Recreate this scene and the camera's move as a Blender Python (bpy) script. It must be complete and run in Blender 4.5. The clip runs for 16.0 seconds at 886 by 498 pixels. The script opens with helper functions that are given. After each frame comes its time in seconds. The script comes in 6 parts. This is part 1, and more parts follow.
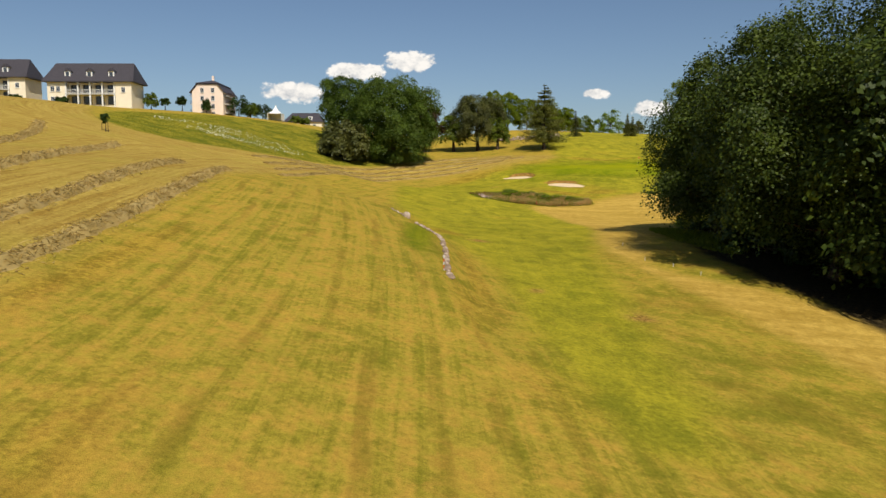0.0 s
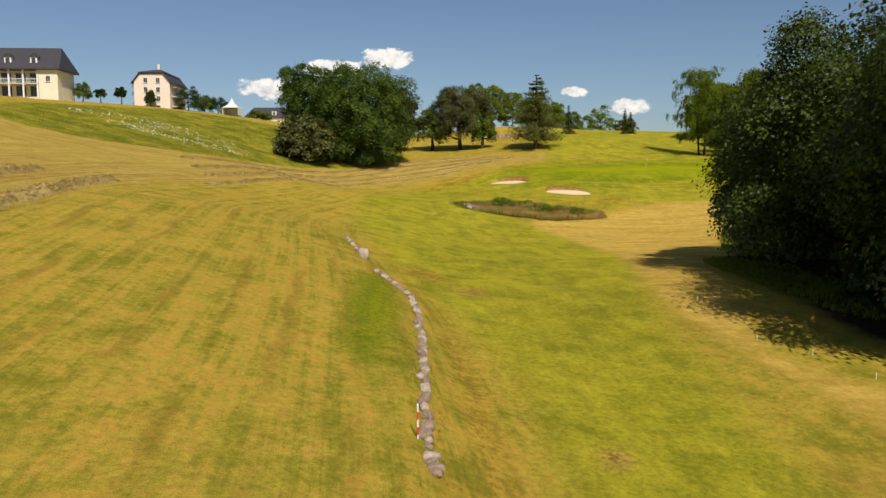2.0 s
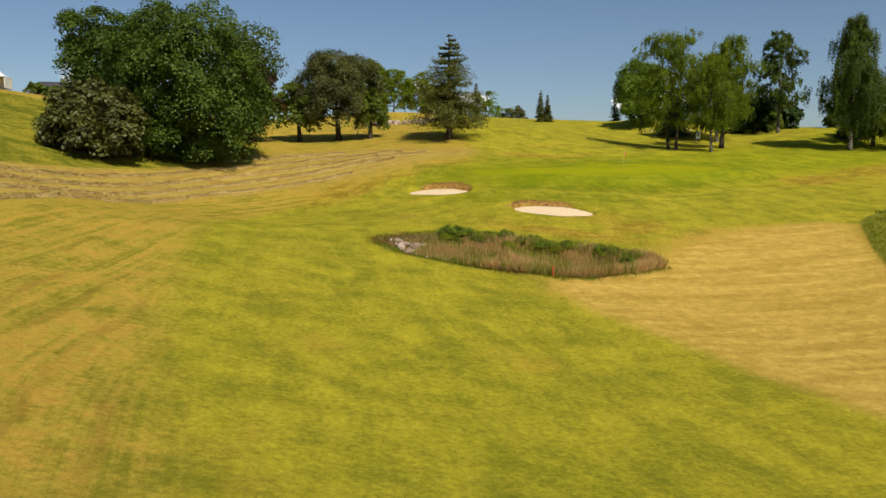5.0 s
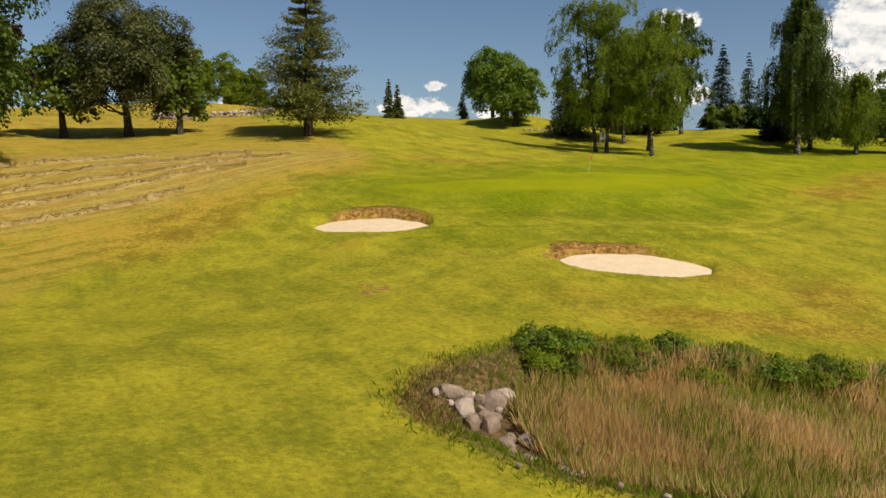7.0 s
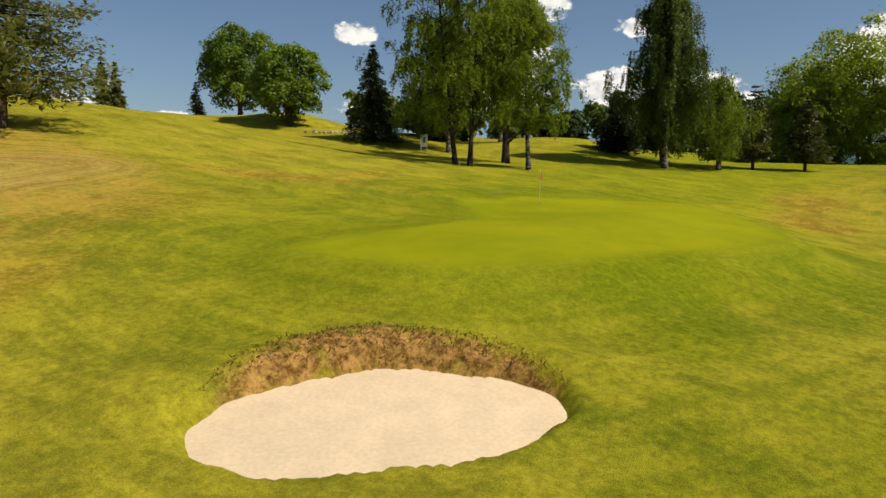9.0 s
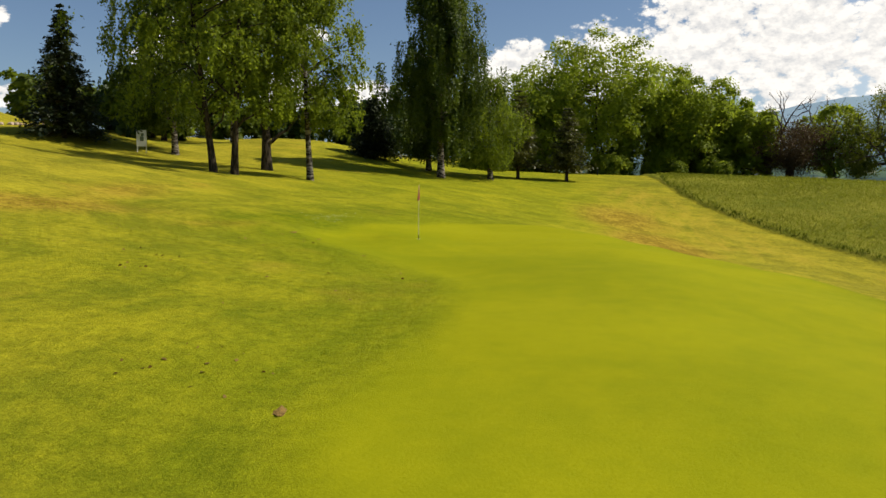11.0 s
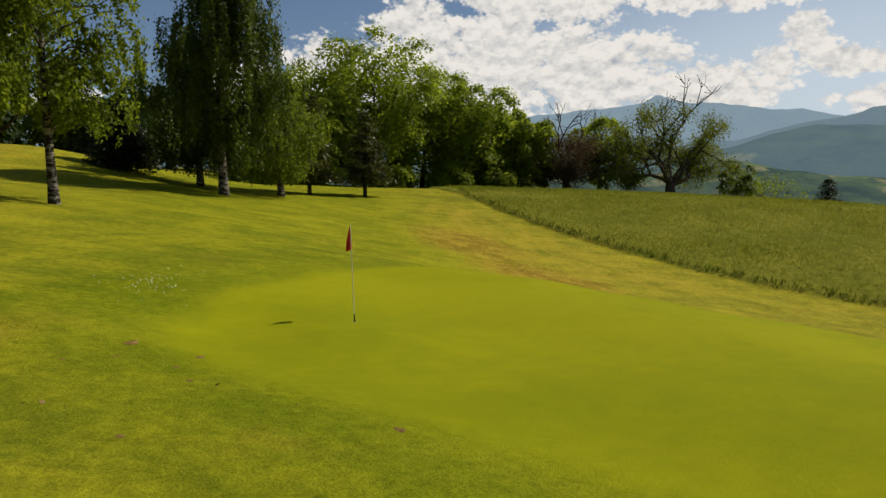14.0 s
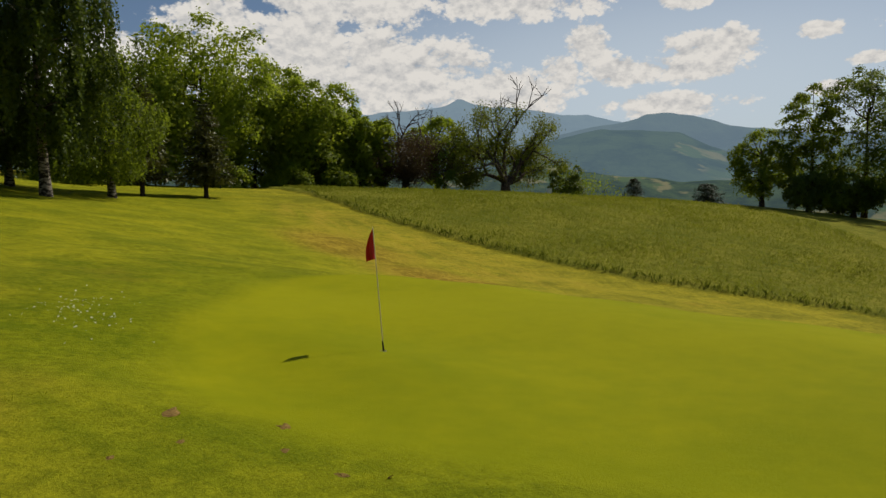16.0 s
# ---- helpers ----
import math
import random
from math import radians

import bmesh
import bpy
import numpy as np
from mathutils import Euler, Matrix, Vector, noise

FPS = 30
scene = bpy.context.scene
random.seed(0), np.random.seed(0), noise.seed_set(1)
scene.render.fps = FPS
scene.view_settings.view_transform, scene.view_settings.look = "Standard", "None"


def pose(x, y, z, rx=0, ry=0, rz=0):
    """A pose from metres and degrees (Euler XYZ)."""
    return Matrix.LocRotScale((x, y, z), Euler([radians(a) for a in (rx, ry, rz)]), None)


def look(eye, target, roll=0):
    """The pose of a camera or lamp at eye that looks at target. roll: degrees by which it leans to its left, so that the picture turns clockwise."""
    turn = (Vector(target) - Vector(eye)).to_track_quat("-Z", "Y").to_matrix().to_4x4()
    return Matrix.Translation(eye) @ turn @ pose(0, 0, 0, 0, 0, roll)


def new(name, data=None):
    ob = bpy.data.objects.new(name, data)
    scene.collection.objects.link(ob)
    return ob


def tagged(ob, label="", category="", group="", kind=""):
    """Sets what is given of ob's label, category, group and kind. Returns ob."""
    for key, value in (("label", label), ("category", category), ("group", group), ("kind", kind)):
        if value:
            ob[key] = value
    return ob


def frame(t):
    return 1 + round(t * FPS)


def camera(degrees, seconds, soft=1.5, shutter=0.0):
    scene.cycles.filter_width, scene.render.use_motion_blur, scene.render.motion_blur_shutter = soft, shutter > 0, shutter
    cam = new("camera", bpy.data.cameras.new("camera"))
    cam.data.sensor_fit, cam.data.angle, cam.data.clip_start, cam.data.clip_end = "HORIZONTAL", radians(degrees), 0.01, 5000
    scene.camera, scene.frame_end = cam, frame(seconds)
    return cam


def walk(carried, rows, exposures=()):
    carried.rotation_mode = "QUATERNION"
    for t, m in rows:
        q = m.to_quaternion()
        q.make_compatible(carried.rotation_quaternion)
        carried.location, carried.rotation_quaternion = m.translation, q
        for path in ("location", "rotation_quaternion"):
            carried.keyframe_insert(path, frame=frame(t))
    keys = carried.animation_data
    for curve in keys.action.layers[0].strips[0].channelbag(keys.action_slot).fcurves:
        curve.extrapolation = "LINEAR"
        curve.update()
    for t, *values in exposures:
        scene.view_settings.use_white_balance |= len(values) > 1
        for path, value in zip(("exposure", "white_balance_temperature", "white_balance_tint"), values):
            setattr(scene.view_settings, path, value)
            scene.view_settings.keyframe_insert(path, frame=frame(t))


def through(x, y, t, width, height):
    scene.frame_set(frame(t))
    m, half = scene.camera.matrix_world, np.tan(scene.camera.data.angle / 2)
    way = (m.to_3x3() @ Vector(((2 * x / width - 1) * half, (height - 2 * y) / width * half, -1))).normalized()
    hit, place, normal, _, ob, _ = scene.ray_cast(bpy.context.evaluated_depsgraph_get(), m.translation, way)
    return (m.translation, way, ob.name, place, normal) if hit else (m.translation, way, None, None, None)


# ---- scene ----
cam = camera(61.8, 16.0)
# seconds, x, y, z, yaw, pitch, roll
PATH = [
    (0, 0.00, 0.00, -0.00, 0.00, -5.62, -0.00),
    (0.5, -0.00, 6.32, 0.36, -0.38, -5.66, 0.02),
    (1, -0.02, 12.84, 0.58, -0.84, -5.66, -0.07),
    (1.5, 0.06, 18.98, 0.99, -1.25, -5.74, -0.02),
    (2, 0.16, 25.10, 1.24, -1.67, -5.81, 0.00),
    (2.5, 0.16, 31.87, 1.36, -2.25, -6.00, -0.05),
    (3, 0.30, 40.34, 1.53, -2.86, -6.21, 0.13),
    (3.5, 0.10, 49.00, 1.79, -5.01, -6.32, 0.13),
    (4, -0.53, 58.30, 2.11, -7.71, -6.42, -0.03),
    (4.2, -0.86, 62.29, 2.27, -8.75, -6.44, 0.01),
    (4.7, -1.99, 71.88, 2.48, -11.53, -6.42, -0.01),
    (5.2, -3.53, 81.65, 2.50, -14.66, -6.27, 0.07),
    (5.7, -4.78, 91.56, 2.48, -18.35, -6.10, 0.17),
    (6.3, -4.92, 103.60, 2.63, -23.82, -5.99, 0.21),
    (6.5, -4.51, 108.08, 2.82, -25.80, -6.05, 0.28),
    (7, -3.79, 117.71, 3.01, -30.98, -6.00, 0.17),
    (7.5, -1.58, 127.69, 3.35, -36.70, -5.86, -0.08),
    (8, 0.93, 136.71, 3.63, -42.47, -5.66, -0.02),
    (8.2, 1.72, 139.57, 3.76, -44.73, -5.68, -0.05),
    (8.7, 4.12, 147.10, 4.00, -50.84, -5.57, -0.07),
    (9.2, 6.60, 152.91, 4.17, -57.41, -5.48, -0.15),
    (9.8, 9.65, 158.09, 4.34, -65.33, -5.39, -0.27),
    (10.3, 12.23, 161.29, 4.50, -71.49, -5.30, -0.33),
    (10.5, 13.17, 162.45, 4.55, -73.70, -5.24, -0.38),
    (11, 15.87, 165.23, 4.76, -79.62, -5.17, -0.38),
    (11.5, 18.46, 167.29, 4.95, -85.23, -5.04, -0.31),
    (12, 21.33, 168.74, 5.04, -89.49, -4.85, -0.14),
    (12.5, 23.52, 169.86, 5.15, -93.12, -4.75, -0.01),
    (13, 25.58, 170.86, 5.23, -96.02, -4.60, 0.01),
    (13.5, 27.20, 171.68, 5.30, -98.01, -4.51, 0.12),
    (14, 28.63, 172.53, 5.30, -100.57, -4.35, 0.19),
    (14.5, 29.59, 173.29, 5.34, -103.65, -4.31, 0.29),
    (15, 30.58, 174.09, 5.30, -106.48, -4.26, 0.37),
    (15.5, 31.60, 175.11, 5.24, -110.49, -4.28, 0.34),
    (16, 32.92, 175.94, 5.20, -115.35, -4.37, 0.55),
]
walk(cam, [(t, pose(x, y, z, 90 + pitch, roll, yaw)) for t, x, y, z, yaw, pitch, roll in PATH], [(0, 0.1), (6.5, 0.15), (8, 0.05), (10.5, 0.26), (12.5, 0.0), (14.5, -0.22), (16, -0.36)])

# ---- world and sun ----
SUN_EL, SUN_AZ = radians(48.5), radians(163)
world = bpy.data.worlds.new("sky")
scene.world = world
world.use_nodes = True
wn, wl = world.node_tree.nodes, world.node_tree.links
wn.clear()


def wnode(kind, **sets):
    n = wn.new(kind)
    for k, v in sets.items():
        n.inputs[k.replace("_", " ")].default_value = v
    return n


def wmath(op, a, b=None, c=None, clamp=False):
    n = wn.new("ShaderNodeMath")
    n.operation, n.use_clamp = op, clamp
    for i, v in enumerate((a, b, c)):
        if v is None:
            continue
        if isinstance(v, (int, float)):
            n.inputs[i].default_value = v
        else:
            wl.new(v, n.inputs[i])
    return n.outputs[0]


sky = wn.new("ShaderNodeTexSky")
sky.sky_type, sky.sun_disc = "NISHITA", False
sky.sun_elevation, sky.sun_rotation = SUN_EL, SUN_AZ
sky.altitude, sky.air_density, sky.dust_density, sky.ozone_density = 700, 1.0, 1.3, 3.2
bg_sky = wnode("ShaderNodeBackground", Strength=0.072)
wl.new(sky.outputs[0], bg_sky.inputs["Color"])

# cumulus clouds: bearing and height above the horizon in degrees, half width, half height
CLOUDS = [
    (-11.0, 6.2, 2.6, 0.9), (-6.8, 7.8, 2.6, 0.7), (-2.6, 8.6, 2.2, 0.9), (11.5, 6.1, 1.3, 0.45), (15.6, 4.9, 1.9, 0.7),
    (29.0, 5.0, 3.4, 0.9), (30.3, 6.4, 1.0, 0.45), (34.5, 4.4, 1.6, 0.5), (48.2, 10.7, 2.1, 0.9), (48.9, 5.4, 2.2, 0.9),
    (60.0, 9.5, 3.2, 3.6), (62.0, 14.0, 3.0, 3.0), (60.0, 6.0, 3.4, 1.4), (69.3, 10.8, 1.9, 0.8), (67.5, 6.6, 3.0, 1.7), (74.0, 6.0, 4.0, 1.6),
    (85.5, 8.2, 4.2, 2.8), (92.0, 8.6, 5.5, 3.2), (98.5, 10.5, 5.0, 5.2), (105.0, 9.5, 7.0, 6.0), (112.0, 9.0, 8.0, 4.0),
    (108.0, 14.5, 9.0, 2.6), (121.0, 14.0, 8.5, 1.7), (120.0, 7.4, 6.0, 2.2), (124.5, 8.8, 2.2, 1.6), (126.4, 10.5, 2.0, 2.0),
    (128.6, 8.7, 2.6, 1.2), (135.6, 10.2, 4.2, 1.5), (133.0, 8.7, 5.0, 1.2), (132.5, 6.2, 5.6, 1.1), (142.0, 10.7, 1.7, 0.7),
    (145.0, 8.6, 1.8, 0.5), (143.0, 6.8, 2.0, 0.6), (133.0, 13.4, 2.4, 0.8), (150.0, 11.0, 4.0, 2.0), (158.0, 7.5, 5.0, 1.6),
]
tc = wn.new("ShaderNodeTexCoord")
sep = wn.new("ShaderNodeSeparateXYZ")
wl.new(tc.outputs["Generated"], sep.inputs[0])
bearing = wmath("MULTIPLY", wmath("ARCTAN2", sep.outputs[0], sep.outputs[1]), 57.2958)
height = wmath("MULTIPLY", wmath("ARCSINE", sep.outputs[2]), 57.2958)
field = -4.0
for az, el, wide, tall in CLOUDS:
    da, de = wmath("MULTIPLY_ADD", bearing, 1 / wide, -az / wide), wmath("MULTIPLY_ADD", height, 1 / tall, -el / tall)
    g = wmath("SUBTRACT", 1.0, wmath("MULTIPLY_ADD", da, da, wmath("MULTIPLY", de, de)))
    field = wmath("MAXIMUM", wmath("MAXIMUM", g, -4.0), field)


def cloud_noise(lift, fine=8.0, knob=0.7):
    comb = wn.new("ShaderNodeCombineXYZ")
    wl.new(wmath("MULTIPLY", bearing, 0.1), comb.inputs[0])
    wl.new(wmath("MULTIPLY_ADD", height, 0.15, lift), comb.inputs[1])
    n = wnode("ShaderNodeTexNoise", Scale=3.2, Detail=fine, Roughness=0.53, Distortion=0.1)
    wl.new(comb.outputs[0], n.inputs["Vector"])
    puff = wnode("ShaderNodeTexVoronoi", Scale=9.0, Detail=3.0, Roughness=0.62)
    wl.new(comb.outputs[0], puff.inputs["Vector"])
    return wmath("ADD", wmath("MULTIPLY", wmath("SUBTRACT", n.outputs[0], 0.5), 1.9), wmath("MULTIPLY", wmath("SUBTRACT", 0.6, puff.outputs["Distance"]), knob))


dense = wmath("ADD", wmath("MULTIPLY_ADD", field, 1.0, 0.3), cloud_noise(0.0))
below, above = cloud_noise(0.0, 4.0, 0.8), cloud_noise(0.1, 4.0, 0.8)
soft_edge = wnode("ShaderNodeMapRange", From_Min=0.0, From_Max=0.45)
soft_edge.interpolation_type = "SMOOTHSTEP"
wl.new(dense, soft_edge.inputs["Value"])
# a thin bright veil over the south-east
va, ve = wmath("MULTIPLY_ADD", bearing, 1 / 34, -132 / 34), wmath("MULTIPLY_ADD", height, 1 / 11, -7 / 11)
veil = wmath("SUBTRACT", 1.0, wmath("MULTIPLY_ADD", va, va, wmath("MULTIPLY", ve, ve)), clamp=True)
mask = soft_edge.outputs[0]
bg_veil = wnode("ShaderNodeBackground", Strength=0.95, Color=(0.76, 0.85, 0.92, 1))
mixv = wn.new("ShaderNodeMixShader")
wl.new(wmath("MULTIPLY", veil, 0.72), mixv.inputs[0])
wl.new(bg_sky.outputs[0], mixv.inputs[1])
wl.new(bg_veil.outputs[0], mixv.inputs[2])
lit = wmath("MULTIPLY_ADD", wmath("SUBTRACT", below, above), 0.42, 0.62, clamp=True)
ramp = wn.new("ShaderNodeValToRGB")
ramp.color_ramp.elements[0].position, ramp.color_ramp.elements[0].color = 0.1, (0.44, 0.46, 0.49, 1)
ramp.color_ramp.elements[1].position, ramp.color_ramp.elements[1].color = 0.75, (0.95, 0.91, 0.85, 1)
wl.new(lit, ramp.inputs[0])
bg_cloud = wnode("ShaderNodeBackground", Strength=0.98)
wl.new(ramp.outputs[0], bg_cloud.inputs["Color"])
mixw = wn.new("ShaderNodeMixShader")
wl.new(mask, mixw.inputs[0])
wl.new(mixv.outputs[0], mixw.inputs[1])
wl.new(bg_cloud.outputs[0], mixw.inputs[2])
out = wn.new("ShaderNodeOutputWorld")
wl.new(mixw.outputs[0], out.inputs[0])

sun = new("sun", bpy.data.lights.new("sun", "SUN"))
sun.data.energy, sun.data.angle, sun.data.color = 4.4, radians(0.53), (1.0, 0.92, 0.78)
sun_way = Vector((math.sin(SUN_AZ) * math.cos(SUN_EL), math.cos(SUN_AZ) * math.cos(SUN_EL), math.sin(SUN_EL)))
sun.matrix_world = look(sun_way * 200, (0, 0, 0))
scene.view_settings.exposure = 0.0


# ---- materials ----
class Mat:
    """A small wrapper for building node materials."""

    def __init__(self, name):
        self.m = bpy.data.materials.new(name)
        self.m.use_nodes = True
        self.t = self.m.node_tree
        self.t.nodes.clear()
        self.out = self.t.nodes.new("ShaderNodeOutputMaterial")

    def put(self, socket, v):
        if isinstance(v, bpy.types.NodeSocket):
            self.t.links.new(v, socket)
        elif v is not None:
            if isinstance(v, tuple) and len(v) == 3 and socket.type == "RGBA":
                v = (*v, 1)
            socket.default_value = v

    def node(self, kind, **sets):
        n = self.t.nodes.new(kind)
        for k, v in sets.items():
            self.put(n.inputs[k.replace("_", " ")], v)
        return n

    def math(self, op, a, b=None, c=None, clamp=False):
        n = self.t.nodes.new("ShaderNodeMath")
        n.operation, n.use_clamp = op, clamp
        for i, v in enumerate((a, b, c)):
            self.put(n.inputs[i], v)
        return n.outputs[0]

    def coords(self, scale=(1, 1, 1), turn=0.0):
        tc = self.t.nodes.new("ShaderNodeTexCoord")
        mp = self.node("ShaderNodeMapping", Scale=scale, Rotation=(0, 0, turn))
        self.t.links.new(tc.outputs["Object"], mp.inputs["Vector"])
        return mp.outputs[0]

    def noise(self, scale, detail=4.0, rough=0.55, vec=None, distortion=0.0):
        n = self.node("ShaderNodeTexNoise", Scale=scale, Detail=detail, Roughness=rough, Distortion=distortion)
        self.t.links.new(vec if vec is not None else self.coords(), n.inputs["Vector"])
        return n.outputs[0]

    def mix(self, f, a, b):
        n = self.t.nodes.new("ShaderNodeMix")
        n.data_type = "RGBA"
        self.put(n.inputs[0], f)
        self.put(n.inputs[6], a)
        self.put(n.inputs[7], b)
        return n.outputs[2]

    def step(self, v, lo, hi):
        """0 below lo, 1 above hi, smooth between."""
        n = self.node("ShaderNodeMapRange", From_Min=lo, From_Max=hi)
        n.interpolation_type = "SMOOTHSTEP"
        self.put(n.inputs["Value"], v)
        return n.outputs[0]

    def attr(self, name):
        n = self.t.nodes.new("ShaderNodeAttribute")
        n.attribute_name = name
        return n.outputs["Fac"]

    def bump(self, height, strength=0.5, distance=0.05):
        n = self.node("ShaderNodeBump", Strength=strength, Distance=distance)
        self.put(n.inputs["Height"], height)
        return n.outputs[0]

    def finish(self, color, rough=0.8, normal=None, metal=0.0, spec=0.3, **more):
        b = self.node("ShaderNodeBsdfPrincipled", Base_Color=color, Roughness=rough, Metallic=metal)
        self.put(b.inputs["Specular IOR Level"], spec)
        if normal is not None:
            self.t.links.new(normal, b.inputs["Normal"])
        self.t.links.new(b.outputs[0], self.out.inputs[0])
        return self.m


def plain(name, color, rough=0.7, spread=0.12, scale=3.0, metal=0.0, bump=0.2, spec=0.3):
    """A surface of one colour with mottling at two scales and fine relief."""
    m = Mat(name)
    a, b = m.noise(scale), m.noise(scale * 9, 6.0)
    dark = tuple(c * (1 - spread * 1.6) for c in color)
    light = tuple(min(1, c * (1 + spread)) for c in color)
    f = m.math("MULTIPLY_ADD", b, 0.5, m.math("MULTIPLY", a, 0.5))
    col = m.mix(m.step(f, 0.3, 0.7), dark, light)
    return m.finish(col, rough, m.bump(b, bump, 0.02), metal, spec)


def leafy(name, dark, light, through=0.35, gloss=0.35):
    """Leaves: colour varied leaf by leaf, tree by tree, partly let through."""
    m = Mat(name)
    geo = m.t.nodes.new("ShaderNodeNewGeometry")
    info = m.t.nodes.new("ShaderNodeObjectInfo")
    n = m.noise(0.35, 2.0)
    f = m.math("ADD", m.math("MULTIPLY", geo.outputs["Random Per Island"], 0.5), m.math("MULTIPLY", m.step(n, 0.35, 0.65), 0.45))
    f = m.math("ADD", f, m.math("MULTIPLY_ADD", info.outputs["Random"], 0.24, -0.12), clamp=True)
    col = m.mix(f, dark, light)
    b = m.node("ShaderNodeBsdfPrincipled", Base_Color=col, Roughness=0.55)
    b.inputs["Specular IOR Level"].default_value = gloss
    tr = m.node("ShaderNodeBsdfTranslucent", Color=m.mix(0.5, col, tuple(c * 1.3 for c in light)))
    mx = m.node("ShaderNodeMixShader", Fac=through)
    m.t.links.new(b.outputs[0], mx.inputs[1])
    m.t.links.new(tr.outputs[0], mx.inputs[2])
    m.t.links.new(mx.outputs[0], m.out.inputs[0])
    return m.m


def bark_mat(name, dark, light, birch=False):
    m = Mat(name)
    v = m.coords((1, 1, 0.25)) if not birch else m.coords((1, 1, 3.0))
    n = m.noise(9.0 if not birch else 2.2, 8.0, 0.65, v)
    col = m.mix(m.step(n, 0.4, 0.62) if not birch else m.step(n, 0.46, 0.56), dark, light)
    return m.finish(col, 0.9, m.bump(n, 0.7, 0.04), spec=0.15)


def ground_mat():
    m = Mat("grass_ground")
    at = {k: m.attr(k) for k in ("sd_green", "sd_hay", "sd_dry", "sd_rough", "sd_pond", "sd_bank", "sd_fair", "sd_lush", "sd_burnt", "sd_wood_shade", "earth", "lushness", "burn")}
    wob = m.noise(0.35, 5.0, 0.6)
    wob_c = m.math("MULTIPLY_ADD", wob, 2.4, -1.2)
    fine = m.noise(26.0, 6.0, 0.72)
    mid = m.noise(1.3, 6.0, 0.62)
    large = m.noise(0.11, 5.0, 0.6)
    grit = m.noise(4.2, 8.0, 0.78)

    run = m.t.nodes.new("ShaderNodeCombineXYZ")
    lie = m.t.nodes.new("ShaderNodeSeparateXYZ")
    m.t.links.new(m.coords(), lie.inputs[0])
    m.t.links.new(m.math("MULTIPLY", at["sd_hay"], 2.1), run.inputs[0])
    m.t.links.new(m.math("MULTIPLY", lie.outputs[1], 0.035), run.inputs[1])
    swath = m.noise(1.0, 6.0, 0.68, run.outputs[0])
    # mower lanes: along the hay's edge, and round the green
    lane = m.math("SINE", m.math("MULTIPLY_ADD", at["sd_hay"], 2.9, m.math("MULTIPLY", m.noise(0.22, 3.0), 5.0)))
    track = m.math("MULTIPLY", m.step(lane, 0.45, 0.95), m.step(m.noise(0.5, 4.0, 0.6, m.coords((1, 0.2, 1))), 0.4, 0.62))
    ringway = m.t.nodes.new("ShaderNodeCombineXYZ")
    m.t.links.new(m.math("MULTIPLY", at["sd_green"], 1.15), ringway.inputs[0])
    m.t.links.new(m.math("MULTIPLY", m.math("ADD", lie.outputs[0], lie.outputs[1]), 0.11), ringway.inputs[1])
    combed = m.noise(1.0, 5.0, 0.62, ringway.outputs[0], 0.3)
    along = m.noise(1.0, 6.0, 0.66, m.coords((0.75, 0.12, 1), 0.12), 0.5)
    streak2 = m.noise(1.0, 4.0, 0.6, m.coords((0.10, 0.9, 1), 0.9), 0.2)

    def inside(key, soft=0.5, wobble=0.5):
        return m.step(m.math("MULTIPLY_ADD", wob_c, wobble, at[key]), -soft, soft)

    lush, yellow, straw = (0.195, 0.178, 0.016), (0.372, 0.284, 0.036), (0.45, 0.27, 0.045)
    patch = m.noise(0.55, 7.0, 0.66)
    blotch = m.noise(0.23, 4.0, 0.6, None, 0.6)
    # mown rough: green and burnt patches in streaks
    f = m.math("ADD", m.math("MULTIPLY", patch, 0.32), m.math("MULTIPLY", blotch, 0.20))
    f = m.math("ADD", f, m.math("ADD", m.math("MULTIPLY", swath, 0.36), m.math("MULTIPLY", grit, 0.18)))
    base = m.mix(m.step(f, 0.415, 0.585), lush, yellow)
    base = m.mix(m.math("MULTIPLY", m.step(m.math("MULTIPLY_ADD", mid, 0.5, f), 0.73, 0.90), 0.8), base, straw)
    base = m.mix(m.math("MULTIPLY", track, 0.5), base, (0.20, 0.135, 0.018))
    # fairway: closer mown, more even
    ff = m.math("ADD", m.math("ADD", m.math("MULTIPLY", blotch, 0.26), m.math("MULTIPLY", along, 0.22)), m.math("ADD", m.math("MULTIPLY", patch, 0.28), m.math("MULTIPLY", grit, 0.24)))
    by_green = m.step(at["sd_green"], -13.5, -9.0)
    ff = m.math("ADD", ff, m.math("MULTIPLY", m.math("MULTIPLY", m.math("SUBTRACT", combed, 0.5), by_green), 0.3))
    watered = inside("sd_lush", 9.0, 3.0)
    fair = m.mix(m.step(ff, 0.39, 0.615), (0.185, 0.180, 0.014), (0.390, 0.335, 0.024))
    fair = m.mix(watered, fair, m.mix(m.step(ff, 0.39, 0.62), (0.160, 0.184, 0.008), (0.312, 0.300, 0.012)))
    fair = m.mix(m.math("MULTIPLY", m.step(m.noise(0.17, 6.0, 0.6), 0.6, 0.74), 0.5), fair, (0.38, 0.26, 0.03))
    col = m.mix(inside("sd_fair", 1.6, 1.2), base, fair)
    col = m.mix(m.math("MULTIPLY", m.step(m.math("MULTIPLY_ADD", wob_c, 1.6, at["sd_burnt"]), -2.5, 2.0), m.math("MULTIPLY", m.step(m.math("ADD", m.math("MULTIPLY", streak2, 0.5), m.math("MULTIPLY", ff, 0.5)), 0.42, 0.6), 0.75)), col, (0.40, 0.30, 0.03))
    # rank or watered spots, scorched spots
    keen = m.math("MULTIPLY_ADD", patch, 0.9, m.math("MULTIPLY", combed, 0.5))
